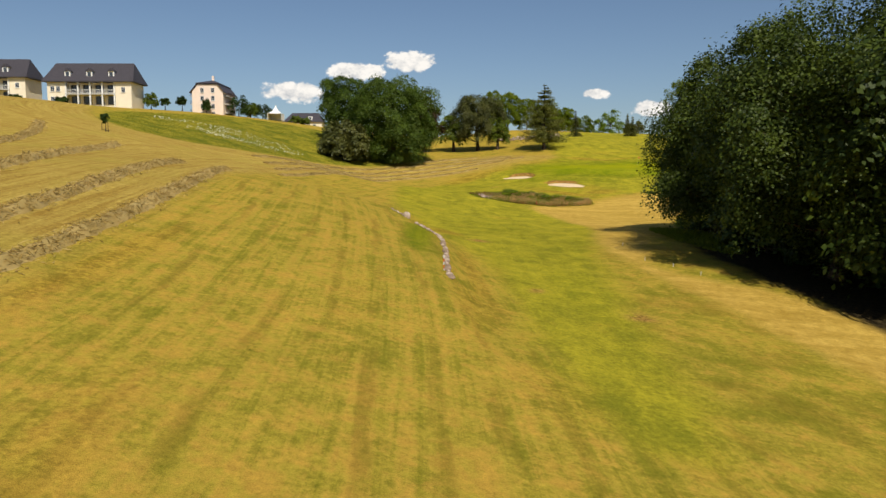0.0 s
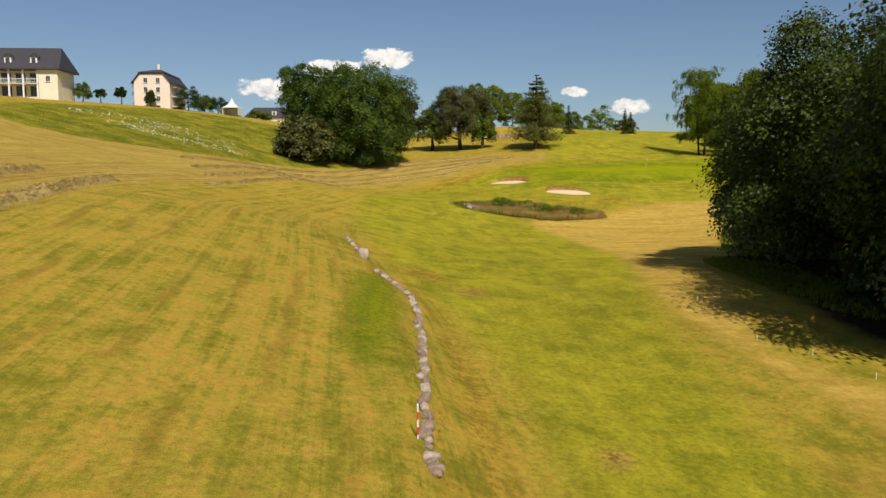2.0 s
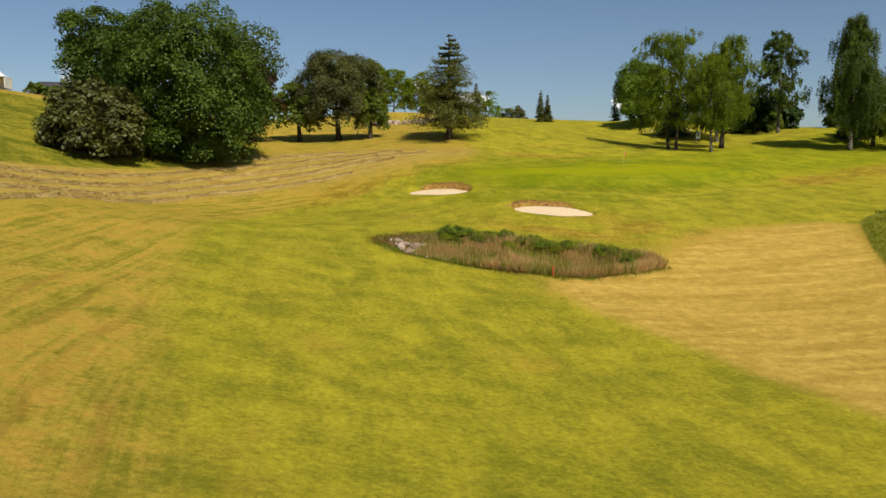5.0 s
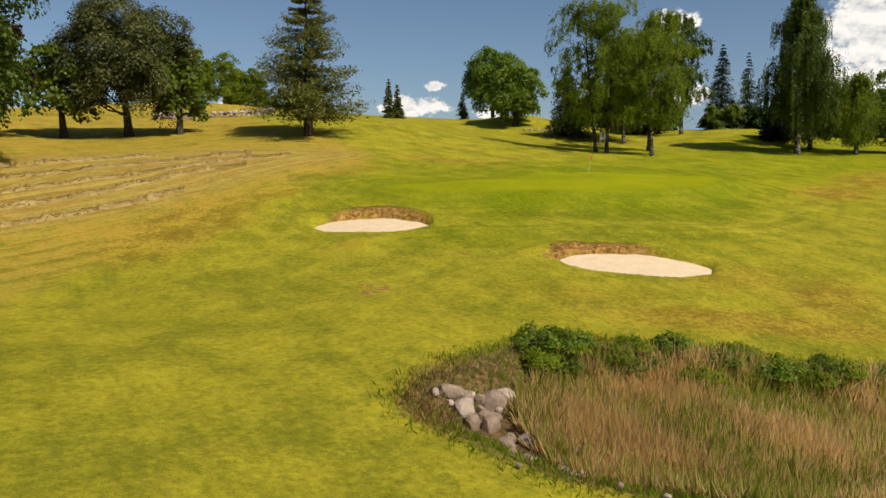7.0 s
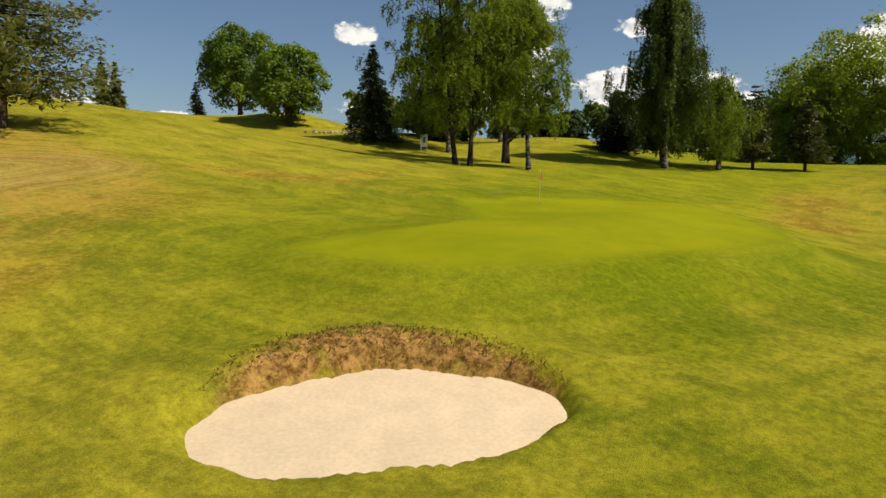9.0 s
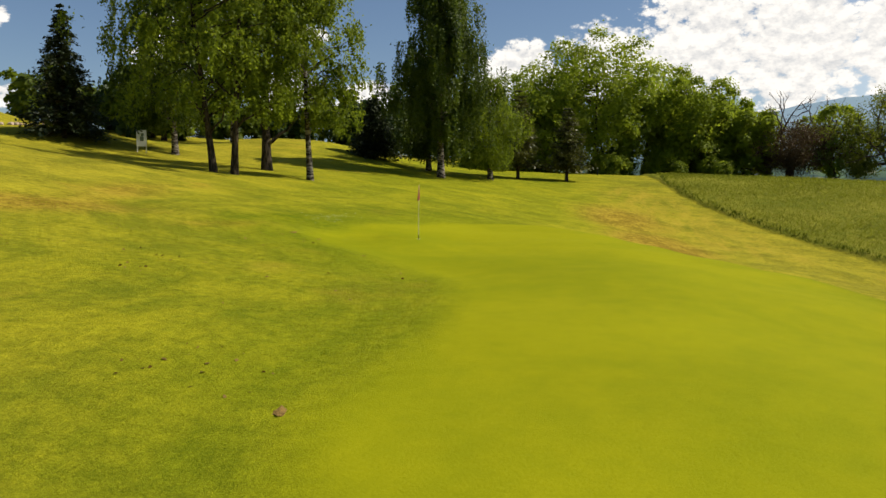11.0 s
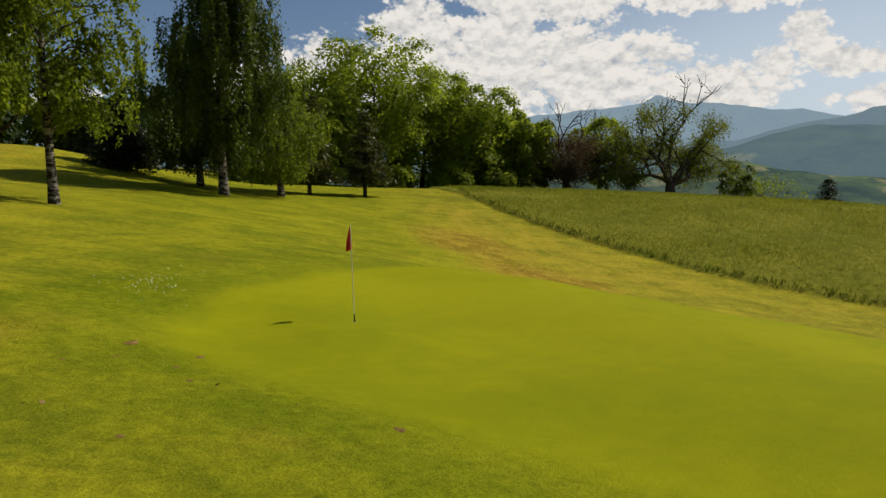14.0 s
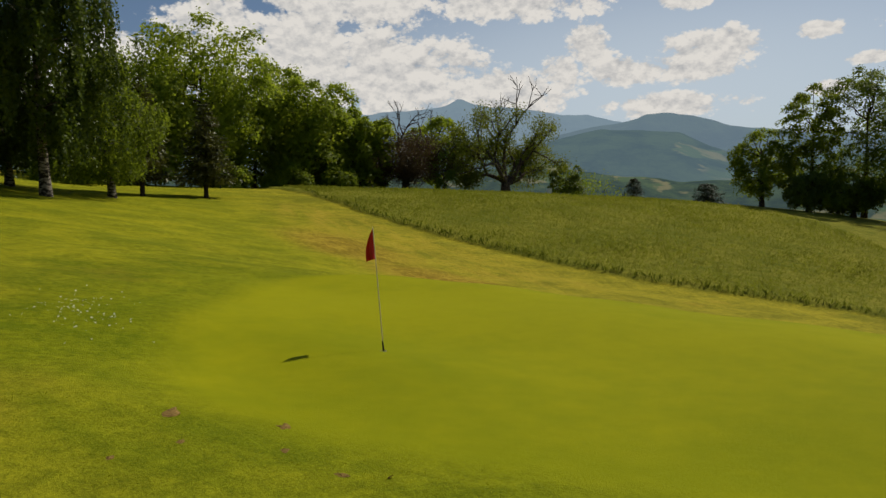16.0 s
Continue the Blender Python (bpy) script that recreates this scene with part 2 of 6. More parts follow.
    green_in = m.math("MULTIPLY", at["lushness"], m.step(m.math("SUBTRACT", m.math("ADD", at["lushness"], 1.0), keen), 0.55, 1.25), clamp=True)
    col = m.mix(m.math("MULTIPLY", green_in, 0.95), col, m.mix(m.step(m.math("MULTIPLY_ADD", grit, 0.5, m.math("MULTIPLY", along, 0.5)), 0.40, 0.60), (0.105, 0.140, 0.005), (0.205, 0.218, 0.007)))
    scorch = m.math("MULTIPLY", at["burn"], m.step(m.math("ADD", at["burn"], keen), 0.75, 1.45), clamp=True)
    col = m.mix(m.math("MULTIPLY", scorch, 0.85), col, m.mix(m.step(m.math("MULTIPLY_ADD", grit, 0.5, m.math("MULTIPLY", patch, 0.5)), 0.43, 0.58), (0.215, 0.125, 0.016), (0.41, 0.275, 0.034)))
    # burnt grass and stubble
    dry = m.mix(m.step(m.math("ADD", m.math("MULTIPLY", mid, 0.5), m.math("MULTIPLY", streak2, 0.5)), 0.35, 0.68), (0.37, 0.24, 0.04), (0.57, 0.385, 0.085))
    col = m.mix(inside("sd_dry", 1.2, 1.0), col, dry)
    hay_f = m.math("ADD", m.math("MULTIPLY", swath, 0.5), m.math("ADD", m.math("MULTIPLY", patch, 0.25), m.math("MULTIPLY", grit, 0.25)))
    hay = m.mix(m.step(hay_f, 0.38, 0.64), (0.27, 0.165, 0.03), (0.47, 0.35, 0.08))
    hay = m.mix(m.math("MULTIPLY", m.step(large, 0.5, 0.66), 0.45), hay, (0.36, 0.29, 0.05))
    col = m.mix(inside("sd_hay", 1.6, 1.7), col, hay)
    # tall meadow
    bank = m.mix(m.step(m.math("MULTIPLY_ADD", mid, 0.4, m.math("MULTIPLY", blotch, 0.6)), 0.4, 0.6), (0.11, 0.125, 0.010), (0.29, 0.245, 0.024))
    col = m.mix(inside("sd_bank", 0.8, 0.8), col, bank)
    rough = m.mix(m.step(m.math("ADD", m.math("MULTIPLY", mid, 0.5), m.math("MULTIPLY", large, 0.5)), 0.35, 0.66), (0.125, 0.142, 0.012), (0.25, 0.235, 0.028))
    col = m.mix(inside("sd_rough", 0.25, 0.25), col, rough)
    # putting green
    put = m.mix(m.step(m.math("MULTIPLY_ADD", mid, 0.25, m.math("MULTIPLY", large, 0.75)), 0.35, 0.65), (0.20, 0.222, 0.004), (0.28, 0.28, 0.005))
    in_green = inside("sd_green", 0.7, 0.3)
    fringe = m.math("MULTIPLY", m.step(at["sd_green"], -4.5, -0.6), 0.45)
    col = m.mix(fringe, col, (0.155, 0.20, 0.003))
    col = m.mix(in_green, col, put)
    # pond bed and bare earth
    col = m.mix(inside("sd_pond", 0.5, 0.4), col, m.mix(m.step(grit, 0.35, 0.65), (0.07, 0.05, 0.02), (0.22, 0.14, 0.06)))
    soil = m.mix(m.step(grit, 0.35, 0.62), (0.12, 0.055, 0.012), (0.44, 0.25, 0.07))
    col = m.mix(m.math("MULTIPLY", at["earth"], m.step(mid, 0.25, 0.5)), col, soil)
    # woodland soil, with the deep shade under the trees painted into its colour
    shaded_soil = m.mix(m.step(grit, 0.4, 0.6), (0.02, 0.014, 0.008), (0.06, 0.045, 0.02))
    col = m.mix(inside("sd_wood_shade", 1.0, 1.2), col, shaded_soil)
    # blade-scale speckle, much weaker on the close-mown green
    calm = m.math("SUBTRACT", 1.0, m.math("MULTIPLY", in_green, 0.82))
    sp = m.math("MULTIPLY", m.math("SUBTRACT", m.math("ADD", m.math("MULTIPLY", fine, 0.75), m.math("MULTIPLY", m.noise(3.5, 6.0, 0.75), 0.25)), 0.5), 2.6)
    gain = m.math("MULTIPLY_ADD", m.math("MULTIPLY", m.math("MULTIPLY_ADD", m.math("SUBTRACT", grit, 0.5), 1.5, sp), calm), 0.8, 1.0)
    vm = m.t.nodes.new("ShaderNodeVectorMath")
    vm.operation = "SCALE"
    m.t.links.new(col, vm.inputs[0])
    m.t.links.new(gain, vm.inputs["Scale"])
    nrm = m.bump(m.math("MULTIPLY", m.math("ADD", fine, mid), calm), 0.55, 0.12)
    return m.finish(vm.outputs[0], 0.9, nrm, spec=0.03)


GROUND = ground_mat()
SAND = plain("bunker_sand", (0.70, 0.54, 0.345), 0.95, 0.08, 1.2, bump=0.25, spec=0.1)
STONE = plain("field_stone", (0.30, 0.22, 0.16), 0.9, 0.3, 1.6, bump=0.7, spec=0.08)
PALE_STONE = plain("pale_stone", (0.47, 0.37, 0.295), 0.9, 0.25, 2.0, bump=0.7, spec=0.08)
BARK = bark_mat("brown_bark", (0.025, 0.018, 0.012), (0.10, 0.075, 0.05))
BARK_DEAD = bark_mat("grey_dead_wood", (0.04, 0.03, 0.025), (0.13, 0.10, 0.08))
BARK_BIRCH = bark_mat("birch_bark", (0.025, 0.02, 0.015), (0.24, 0.21, 0.17), True)
BARK_OLD = bark_mat("dark_birch_bark", (0.018, 0.014, 0.010), (0.085, 0.065, 0.045))
LEAF_DARK = leafy("dark_broad_leaf", (0.012, 0.030, 0.004), (0.050, 0.088, 0.009), 0.25, 0.25)
LEAF_CHESTNUT = leafy("chestnut_leaf", (0.020, 0.046, 0.004), (0.105, 0.158, 0.014), 0.3, 0.25)
LEAF_MID = leafy("broad_leaf", (0.045, 0.08, 0.006), (0.19, 0.245, 0.018), 0.5)
LEAF_WOOD = leafy("ash_leaf", (0.010, 0.024, 0.002), (0.085, 0.118, 0.012), 0.18, 0.25)
LEAF_GROVE = leafy("grove_leaf", (0.115, 0.165, 0.010), (0.32, 0.385, 0.026), 0.62, 0.15)
LEAF_BRIGHT = leafy("bright_leaf", (0.06, 0.12, 0.006), (0.21, 0.29, 0.018), 0.42)
LEAF_BIRCH = leafy("birch_leaf", (0.055, 0.092, 0.006), (0.26, 0.32, 0.02), 0.58, 0.2)
LEAF_WEEPING = leafy("weeping_birch_leaf", (0.022, 0.046, 0.004), (0.12, 0.165, 0.014), 0.42)
LEAF_RED = leafy("copper_leaf", (0.03, 0.022, 0.010), (0.10, 0.06, 0.025), 0.3)
LEAF_BROWN = leafy("withered_leaf", (0.04, 0.028, 0.012), (0.14, 0.09, 0.035), 0.3)
LEAF_OLIVE = leafy("oak_leaf", (0.05, 0.075, 0.006), (0.21, 0.24, 0.018), 0.5)
NEEDLE = leafy("dark_needle", (0.010, 0.020, 0.005), (0.045, 0.062, 0.016), 0.1)
NEEDLE_CEDAR = leafy("cedar_needle", (0.06, 0.075, 0.012), (0.23, 0.235, 0.05), 0.35)
NEEDLE_PINE = leafy("pine_needle", (0.032, 0.042, 0.007), (0.135, 0.138, 0.026), 0.2)
BLADE = leafy("meadow_blade", (0.115, 0.145, 0.010), (0.265, 0.275, 0.028), 0.5, 0.05)
BLADE_EDGE = leafy("meadow_edge_blade", (0.05, 0.075, 0.007), (0.17, 0.19, 0.018), 0.35, 0.05)
BLADE_BANK = leafy("bank_blade", (0.11, 0.13, 0.010), (0.25, 0.24, 0.028), 0.45, 0.05)
BLADE_DRY = leafy("dry_blade", (0.42, 0.27, 0.09), (0.75, 0.55, 0.24), 0.55, 0.12)
BLADE_GREEN = leafy("reed_blade", (0.11, 0.155, 0.012), (0.32, 0.35, 0.036), 0.5, 0.1)
BLADE_RIM = leafy("rim_weed_blade", (0.11, 0.165, 0.010), (0.30, 0.34, 0.028), 0.5, 0.05)
TURF_DRY = leafy("withered_turf", (0.09, 0.05, 0.012), (0.34, 0.22, 0.06), 0.25, 0.1)
BLADE_LAWN = leafy("lawn_blade", (0.21, 0.25, 0.008), (0.43, 0.43, 0.03), 0.55, 0.02)
STRAW = leafy("hay_straw", (0.32, 0.225, 0.065), (0.60, 0.455, 0.18), 0.35, 0.12)
FLOWER = leafy("white_umbel", (0.55, 0.55, 0.42), (0.8, 0.8, 0.7), 0.3, 0.2)
WALL_CREAM = plain("cream_render", (0.78, 0.70, 0.55), 0.9, 0.06, 0.6)
WALL_PINK = plain("pale_pink_render", (0.80, 0.66, 0.56), 0.9, 0.06, 0.6)
SLATE = plain("slate_roof", (0.055, 0.05, 0.06), 0.6, 0.2, 2.5, bump=0.5)
WHITE = plain("white_paint", (0.80, 0.80, 0.78), 0.5, 0.04, 2.0)
WOOD_DARK = plain("dark_wood", (0.06, 0.035, 0.022), 0.7, 0.2, 4.0)
GLASS = plain("window_pane", (0.05, 0.06, 0.075), 0.12, 0.1, 1.0, bump=0.02, spec=0.6)
RED = plain("red_cloth", (0.62, 0.03, 0.03), 0.75, 0.1, 6.0)
DARK = plain("black_plastic", (0.02, 0.02, 0.02), 0.5, 0.1, 6.0)
CANVAS = plain("white_canvas", (0.82, 0.82, 0.80), 0.8, 0.04, 1.5)
CONCRETE = plain("pale_concrete", (0.55, 0.53, 0.50), 0.9, 0.12, 2.0)


def water_mat():
    m = Mat("pond_water")
    n = m.noise(1.2, 4.0)
    return m.finish(m.mix(n, (0.012, 0.014, 0.008), (0.03, 0.028, 0.012)), 0.08, m.bump(n, 0.15, 0.02), spec=0.5)


WATER = water_mat()


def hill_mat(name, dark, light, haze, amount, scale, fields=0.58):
    """Far hills: woods and meadows, with a haze glow mixed into their surface."""
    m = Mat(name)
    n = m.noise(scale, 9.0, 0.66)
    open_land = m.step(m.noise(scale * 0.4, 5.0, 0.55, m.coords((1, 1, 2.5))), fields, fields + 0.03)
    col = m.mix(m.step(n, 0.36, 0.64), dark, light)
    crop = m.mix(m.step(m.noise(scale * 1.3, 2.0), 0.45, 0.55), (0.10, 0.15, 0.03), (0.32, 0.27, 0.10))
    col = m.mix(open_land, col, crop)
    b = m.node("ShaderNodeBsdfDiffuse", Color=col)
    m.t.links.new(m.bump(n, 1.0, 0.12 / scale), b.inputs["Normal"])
    haze_glow = m.node("ShaderNodeEmission", Color=haze, Strength=1.0)
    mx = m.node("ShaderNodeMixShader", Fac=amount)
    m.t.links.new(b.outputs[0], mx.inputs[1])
    m.t.links.new(haze_glow.outputs[0], mx.inputs[2])
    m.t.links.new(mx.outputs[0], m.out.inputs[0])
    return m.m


# ---- small builders ----
def mesh_np(name, verts, faces, smooth=False):
    """A mesh from an array of places and an array of faces of one size."""
    verts, faces = np.asarray(verts, np.float32), np.asarray(faces, np.int32)
    me = bpy.data.meshes.new(name)
    me.vertices.add(len(verts))
    me.vertices.foreach_set("co", verts.ravel())
    k = faces.shape[1]
    me.loops.add(faces.size)
    me.loops.foreach_set("vertex_index", faces.ravel())
    me.polygons.add(len(faces))
    me.polygons.foreach_set("loop_start", np.arange(0, faces.size, k, dtype=np.int32))
    if smooth:
        me.polygons.foreach_set("use_smooth", np.ones(len(faces), bool))
    me.update(calc_edges=True)
    return me


def part(name, data, material, parent=None, label=""):
    """Links a mesh or a bmesh as one object, under a thing or a part."""
    if isinstance(data, bmesh.types.BMesh):
        me = bpy.data.meshes.new(name)
        data.to_mesh(me)
        data.free()
        data = me
    if not data.materials:
        data.materials.append(material)
    ob = new(name, data)
    ob.parent = parent
    return tagged(ob, label)


def thing(name, at, label, category, group="", rz=0.0):
    ob = new(name)
    ob.empty_display_size = 0.3
    ob.matrix_basis = pose(*at, 0, 0, rz)
    return tagged(ob, label, category, group)


def box(bm, lo, hi):
    """A box between two corners, added to bm."""
    m = Matrix.LocRotScale([(a + b) / 2 for a, b in zip(lo, hi)], None, [b - a for a, b in zip(lo, hi)])
    return bmesh.ops.create_cube(bm, size=1, matrix=m)["verts"]


def boxes(*pairs, bevel=0.0):
    bm = bmesh.new()
    for lo, hi in pairs:
        box(bm, lo, hi)
    if bevel:
        bmesh.ops.bevel(bm, geom=bm.edges[:], offset=bevel, segments=2, affect="EDGES")
    return bm


def prism(bm, ring, lo, hi):
    """A solid from an outline in x, z, between two y."""
    a = [bm.verts.new((x, lo, z)) for x, z in ring]
    b = [bm.verts.new((x, hi, z)) for x, z in ring]
    n = len(ring)
    bm.faces.new(a)
    bm.faces.new(b[::-1])
    for i in range(n):
        bm.faces.new((a[i], b[i], b[(i + 1) % n], a[(i + 1) % n]))
    bmesh.ops.recalc_face_normals(bm, faces=bm.faces[:])


class Tubes:
    """Collects tapered round limbs into one mesh."""

    def __init__(self):
        self.v, self.f, self.n = [], [], 0

    def add(self, pts, radii, sides=6):
        pts = np.asarray(pts, float)
        tang = np.gradient(pts, axis=0)
        tang /= np.linalg.norm(tang, axis=1, keepdims=True) + 1e-9
        ref = np.where(np.abs(tang[:, 2:3]) < 0.9, [[0, 0, 1.0]], [[1.0, 0, 0]])
        a = np.cross(tang, ref)
        a /= np.linalg.norm(a, axis=1, keepdims=True) + 1e-9
        b = np.cross(tang, a)
        ang = np.linspace(0, 2 * np.pi, sides, endpoint=False)
        ring = pts[:, None] + np.asarray(radii)[:, None, None] * (np.cos(ang)[None, :, None] * a[:, None] + np.sin(ang)[None, :, None] * b[:, None])
        self.v.append(ring.reshape(-1, 3))
        k = np.arange(len(pts) - 1)[:, None] * sides
        s = np.arange(sides)[None]
        q = np.stack([k + s, k + (s + 1) % sides, k + sides + (s + 1) % sides, k + sides + s], -1).reshape(-1, 4)
        self.f.append(q + self.n)
        self.n += ring.shape[0] * sides

    def mesh(self, name):
        return mesh_np(name, np.concatenate(self.v), np.concatenate(self.f), True)


def unit(v):
    return v / (np.linalg.norm(v, axis=-1, keepdims=True) + 1e-9)


def cards(c, nrm, long, size, rng, slim=0.55, fold=0.18):
    """Leaves as folded lozenges: centres, normals, the way they point, lengths."""
    long = unit(long - (long * nrm).sum(1, keepdims=True) * nrm)
    wide = np.cross(nrm, long)
    size = np.asarray(size)[:, None]
    tip, foot = c + long * size * 0.5, c - long * size * 0.5
    mid = c - long * size * 0.08 - nrm * size * fold * 0.5
    s1, s2 = mid + wide * size * slim * 0.5 + nrm * size * fold, mid - wide * size * slim * 0.5 + nrm * size * fold
    v = np.stack([foot, s1, tip, s2], 1).reshape(-1, 3)
    return v, np.arange(len(c) * 4).reshape(-1, 4)


def lumps(p, seed, n=7, k=2.6):
    """Smooth bumps over directions, about -1 to 1."""
    rng = np.random.default_rng(seed)
    w = rng.normal(size=(n, 3)) * k
    ph = rng.uniform(0, 6.28, n)
    return np.sin(p @ w.T + ph).mean(1) * 1.6


# ---- ground ----
# heights of the land at the crossings of these lines; smooth between them
LAND_X = np.array([-110, -55, -28, -12, 4, 20, 38, 64, 98, 180.0])
LAND_Y = np.array([0, 40, 75, 110, 138, 158, 180, 208, 245, 310.0])
LAND_Z = np.array([
    [5.3, 9.4, 12.9, 15.8, 17.7, 18.4, 18.7, 19.4, 21.1, 22.5],
    [-0.5, 3.1, 5.0, 7.9, 9.6, 11.0, 12.6, 15.4, 18.1, 19.5],
    [-4.2, -0.2, 1.3, 1.3, 2.5, 3.0, 5.5, 9.6, 13.9, 17.3],
    [-6.8, -3.4, -1.9, -2.6, -1.1, -1.6, 2.0, 7.1, 12.0, 16.1],
    [-10.1, -6.8, -5.9, -5.4, -2.8, -1.9, 2.4, 6.3, 11.0, 15.1],
    [-12.8, -9.1, -6.1, -6.5, -2.8, 0.1, 3.6, 7.8, 11.4, 14.7],
    [-14.3, -11.0, -7.1, -6.1, -2.8, 1.0, 3.6, 9.6, 12.6, 14.4],
    [-15.4, -11.5, -5.0, -1.8, -1.2, 0.4, 4.2, 7.3, 13.1, 13.3],
    [-16.1, -11.0, -1.2, 3.3, 4.0, 4.2, 5.7, 8.6, 13.0, 13.0],
    [-18.8, -16.2, -13.2, -6.5, 0.2, 3.8, 9.3, 10.1, 10.2, 10.7],
])


def spline_of(knots):
    n, h = len(knots), np.diff(knots)
    a, b = np.eye(n), np.zeros((n, n))
    for i in range(1, n - 1):
        a[i, i - 1 : i + 2] = h[i - 1], 2 * (h[i - 1] + h[i]), h[i]
        b[i, i - 1 : i + 2] = 6 / h[i - 1], -6 / h[i - 1] - 6 / h[i], 6 / h[i]
    return np.linalg.solve(a, b)


BEND_X, BEND_Y = spline_of(LAND_X), spline_of(LAND_Y)


def weights(v, knots, bend):
    v = np.clip(v, knots[0], knots[-1])
    i = np.clip(np.searchsorted(knots, v, side="right") - 1, 0, len(knots) - 2)
    h = knots[i + 1] - knots[i]
    a = (knots[i + 1] - v) / h
    b, k = 1 - a, np.arange(len(v))
    w = np.zeros((len(v), len(knots)))
    w[k, i] += a
    w[k, i + 1] += b
    return w + ((a**3 - a) * h * h / 6)[:, None] * bend[i] + ((b**3 - b) * h * h / 6)[:, None] * bend[i + 1]


def ease(t):
    t = np.clip(t, 0, 1)
    return t * t * (3 - 2 * t)


def wall_x(y):
    return np.interp(y, [20, 36, 51, 62, 73, 80, 88], [2.4, 1.3, 0.7, 0.0, -3.2, -4.8, -6.6])


def land(x, y):
    """The lie of the land before hollows are cut."""
    x, y = np.atleast_1d(x).astype(float), np.atleast_1d(y).astype(float)
    z = np.einsum("ij,jk,ik->i", weights(x, LAND_X, BEND_X), LAND_Z, weights(y, LAND_Y, BEND_Y), optimize=True)
    s, d = ease((y - 26) / 14) * (1 - ease((y - 78) / 14)), x - wall_x(y)
    z += s * 0.9 * (0.5 - ease((d + 1.6) / 3.0)) * np.exp(-((np.abs(d) / 14) ** 2))
    z += 3.5 * np.exp(-(((x - 28) / 26) ** 2) - ((y - 268) / 13) ** 2)
    z += 2.2 * np.exp(-(((x - 84) / 9) ** 2) - ((y - 233) / 9) ** 2)
    z += 2.1 * np.exp(-(((x - 101) / 15) ** 2) - ((y - 197) / 12) ** 2) + 1.7 * np.exp(-(((x - 79) / 9) ** 2) - ((y - 213) / 8) ** 2)
    # the green stands on a built-up plateau, highest against the old slope at its front
    z += 0.75 * ease((blob(x, y, GREEN, 4.0) + 3.4) / 3.6) * ease((170.5 - y + 0.1 * np.maximum(x - 40, 0)) / 8)
    z -= 0.22 * np.exp(-(((x - 43.8) / 3.2) ** 2) - ((y - 174.0) / 1.5) ** 2)
    # past the known ground: down to the valley east and south, gently over the ridge elsewhere
    ex, wy, sy, ny = np.maximum(x - 165, 0), np.maximum(-110 - x, 0), np.maximum(-y, 0), np.maximum(y - 310, 0)
    z += np.maximum(-0.22 * ex, -70) - 0.04 * np.minimum(wy, 400) - np.minimum(0.12 * sy, 30) - 0.05 * np.minimum(ny, 500)
    return z


def rounded(ring, times=2):
    """Cuts the corners of an outline, so that it runs smoothly."""
    ring = np.asarray(ring, float)
    for _ in range(times):
        nxt = np.roll(ring, -1, 0)
        ring = np.stack([0.75 * ring + 0.25 * nxt, 0.25 * ring + 0.75 * nxt], 1).reshape(-1, 2)
    return ring


def blob(x, y, ring, reach=14.0):
    """Signed distance in metres to a closed outline, positive inside."""
    ring = rounded(ring)
    (ax, ay), (bx, by) = ring.min(0) - reach, ring.max(0) + reach
    close = (x > ax) & (x < bx) & (y > ay) & (y < by)
    full = np.full(len(x), -float(reach))
    if not close.any():
        return full
    p = np.stack([x[close], y[close]], 1)
    best, inn = np.full(len(p), 1e9), np.zeros(len(p), bool)
    for a, b in zip(ring, np.roll(ring, -1, 0)):
        e, w = b - a, p - a
        t = np.clip((w @ e) / (e @ e), 0, 1)
        best = np.minimum(best, np.hypot(*(w - t[:, None] * e).T))
        up = (a[1] <= p[:, 1]) != (b[1] <= p[:, 1])
        if b[1] != a[1]:
            inn ^= up & (p[:, 0] < a[0] + (p[:, 1] - a[1]) * e[0] / (b[1] - a[1]))
    full[close] = np.where(inn, best, -best).clip(-reach)
    return full


GREEN = [(21.4, 167.7), (21.1, 166), (21.3, 164), (22.2, 162.2), (24, 160.9), (27, 159.4), (33.5, 157.2), (38, 156.7), (42, 157.7), (46, 159.3), (50, 161.5), (53.7, 163.7), (56.7, 166.3), (57.8, 168.8), (55.5, 171.3), (50, 173.7), (46, 174.9), (42.3, 175.6), (39.4, 173.6), (37.1, 171), (35.4, 169.3), (33.6, 168.2), (31, 167.6), (27, 167.8), (24, 168.2)]
HAY = [(-14, -40), (-15.5, 20), (-16.3, 36), (-19, 60), (-24, 88), (-25, 106), (-21, 127), (-18, 152), (-12, 165), (-1, 170), (8, 172), (16, 178), (27, 184), (29, 188), (19, 191.5), (7, 195.5), (-1, 195.7), (-9, 188.7), (-15, 180), (-23, 170), (-29, 157), (-35, 138), (-46, 118), (-62, 128), (-80, 175), (-130, 175), (-130, -40)]
BANK = [(-35, 138), (-46, 118), (-62, 128), (-72, 180), (-62, 215), (-36, 232), (-8, 215), (-2, 200), (-9, 188.7), (-15, 180), (-23, 170), (-29, 157)]
HILL_BURNT = [(70, 152.5), (80, 155.5), (92, 158.5), (100, 161), (90, 163), (76, 159), (67, 155.5)]
DRY_R = [(13.4, 123.3), (23, 125.2), (28.4, 130.5), (36, 135.5), (51, 138), (44, 127), (38, 116.5), (33, 106), (30, 97), (27, 86), (22, 76), (19.5, 70), (18, 64.5), (16.4, 59.5), (16.6, 56.6), (18.6, 53.8), (23.5, 52), (28, 46), (30, 30), (24, 24), (20.5, 36), (18.6, 42.5), (17.1, 49), (15.4, 57), (14.9, 62), (14.9, 68), (15.4, 74.5), (17.2, 82), (18, 88), (19.4, 100), (17.6, 110)]
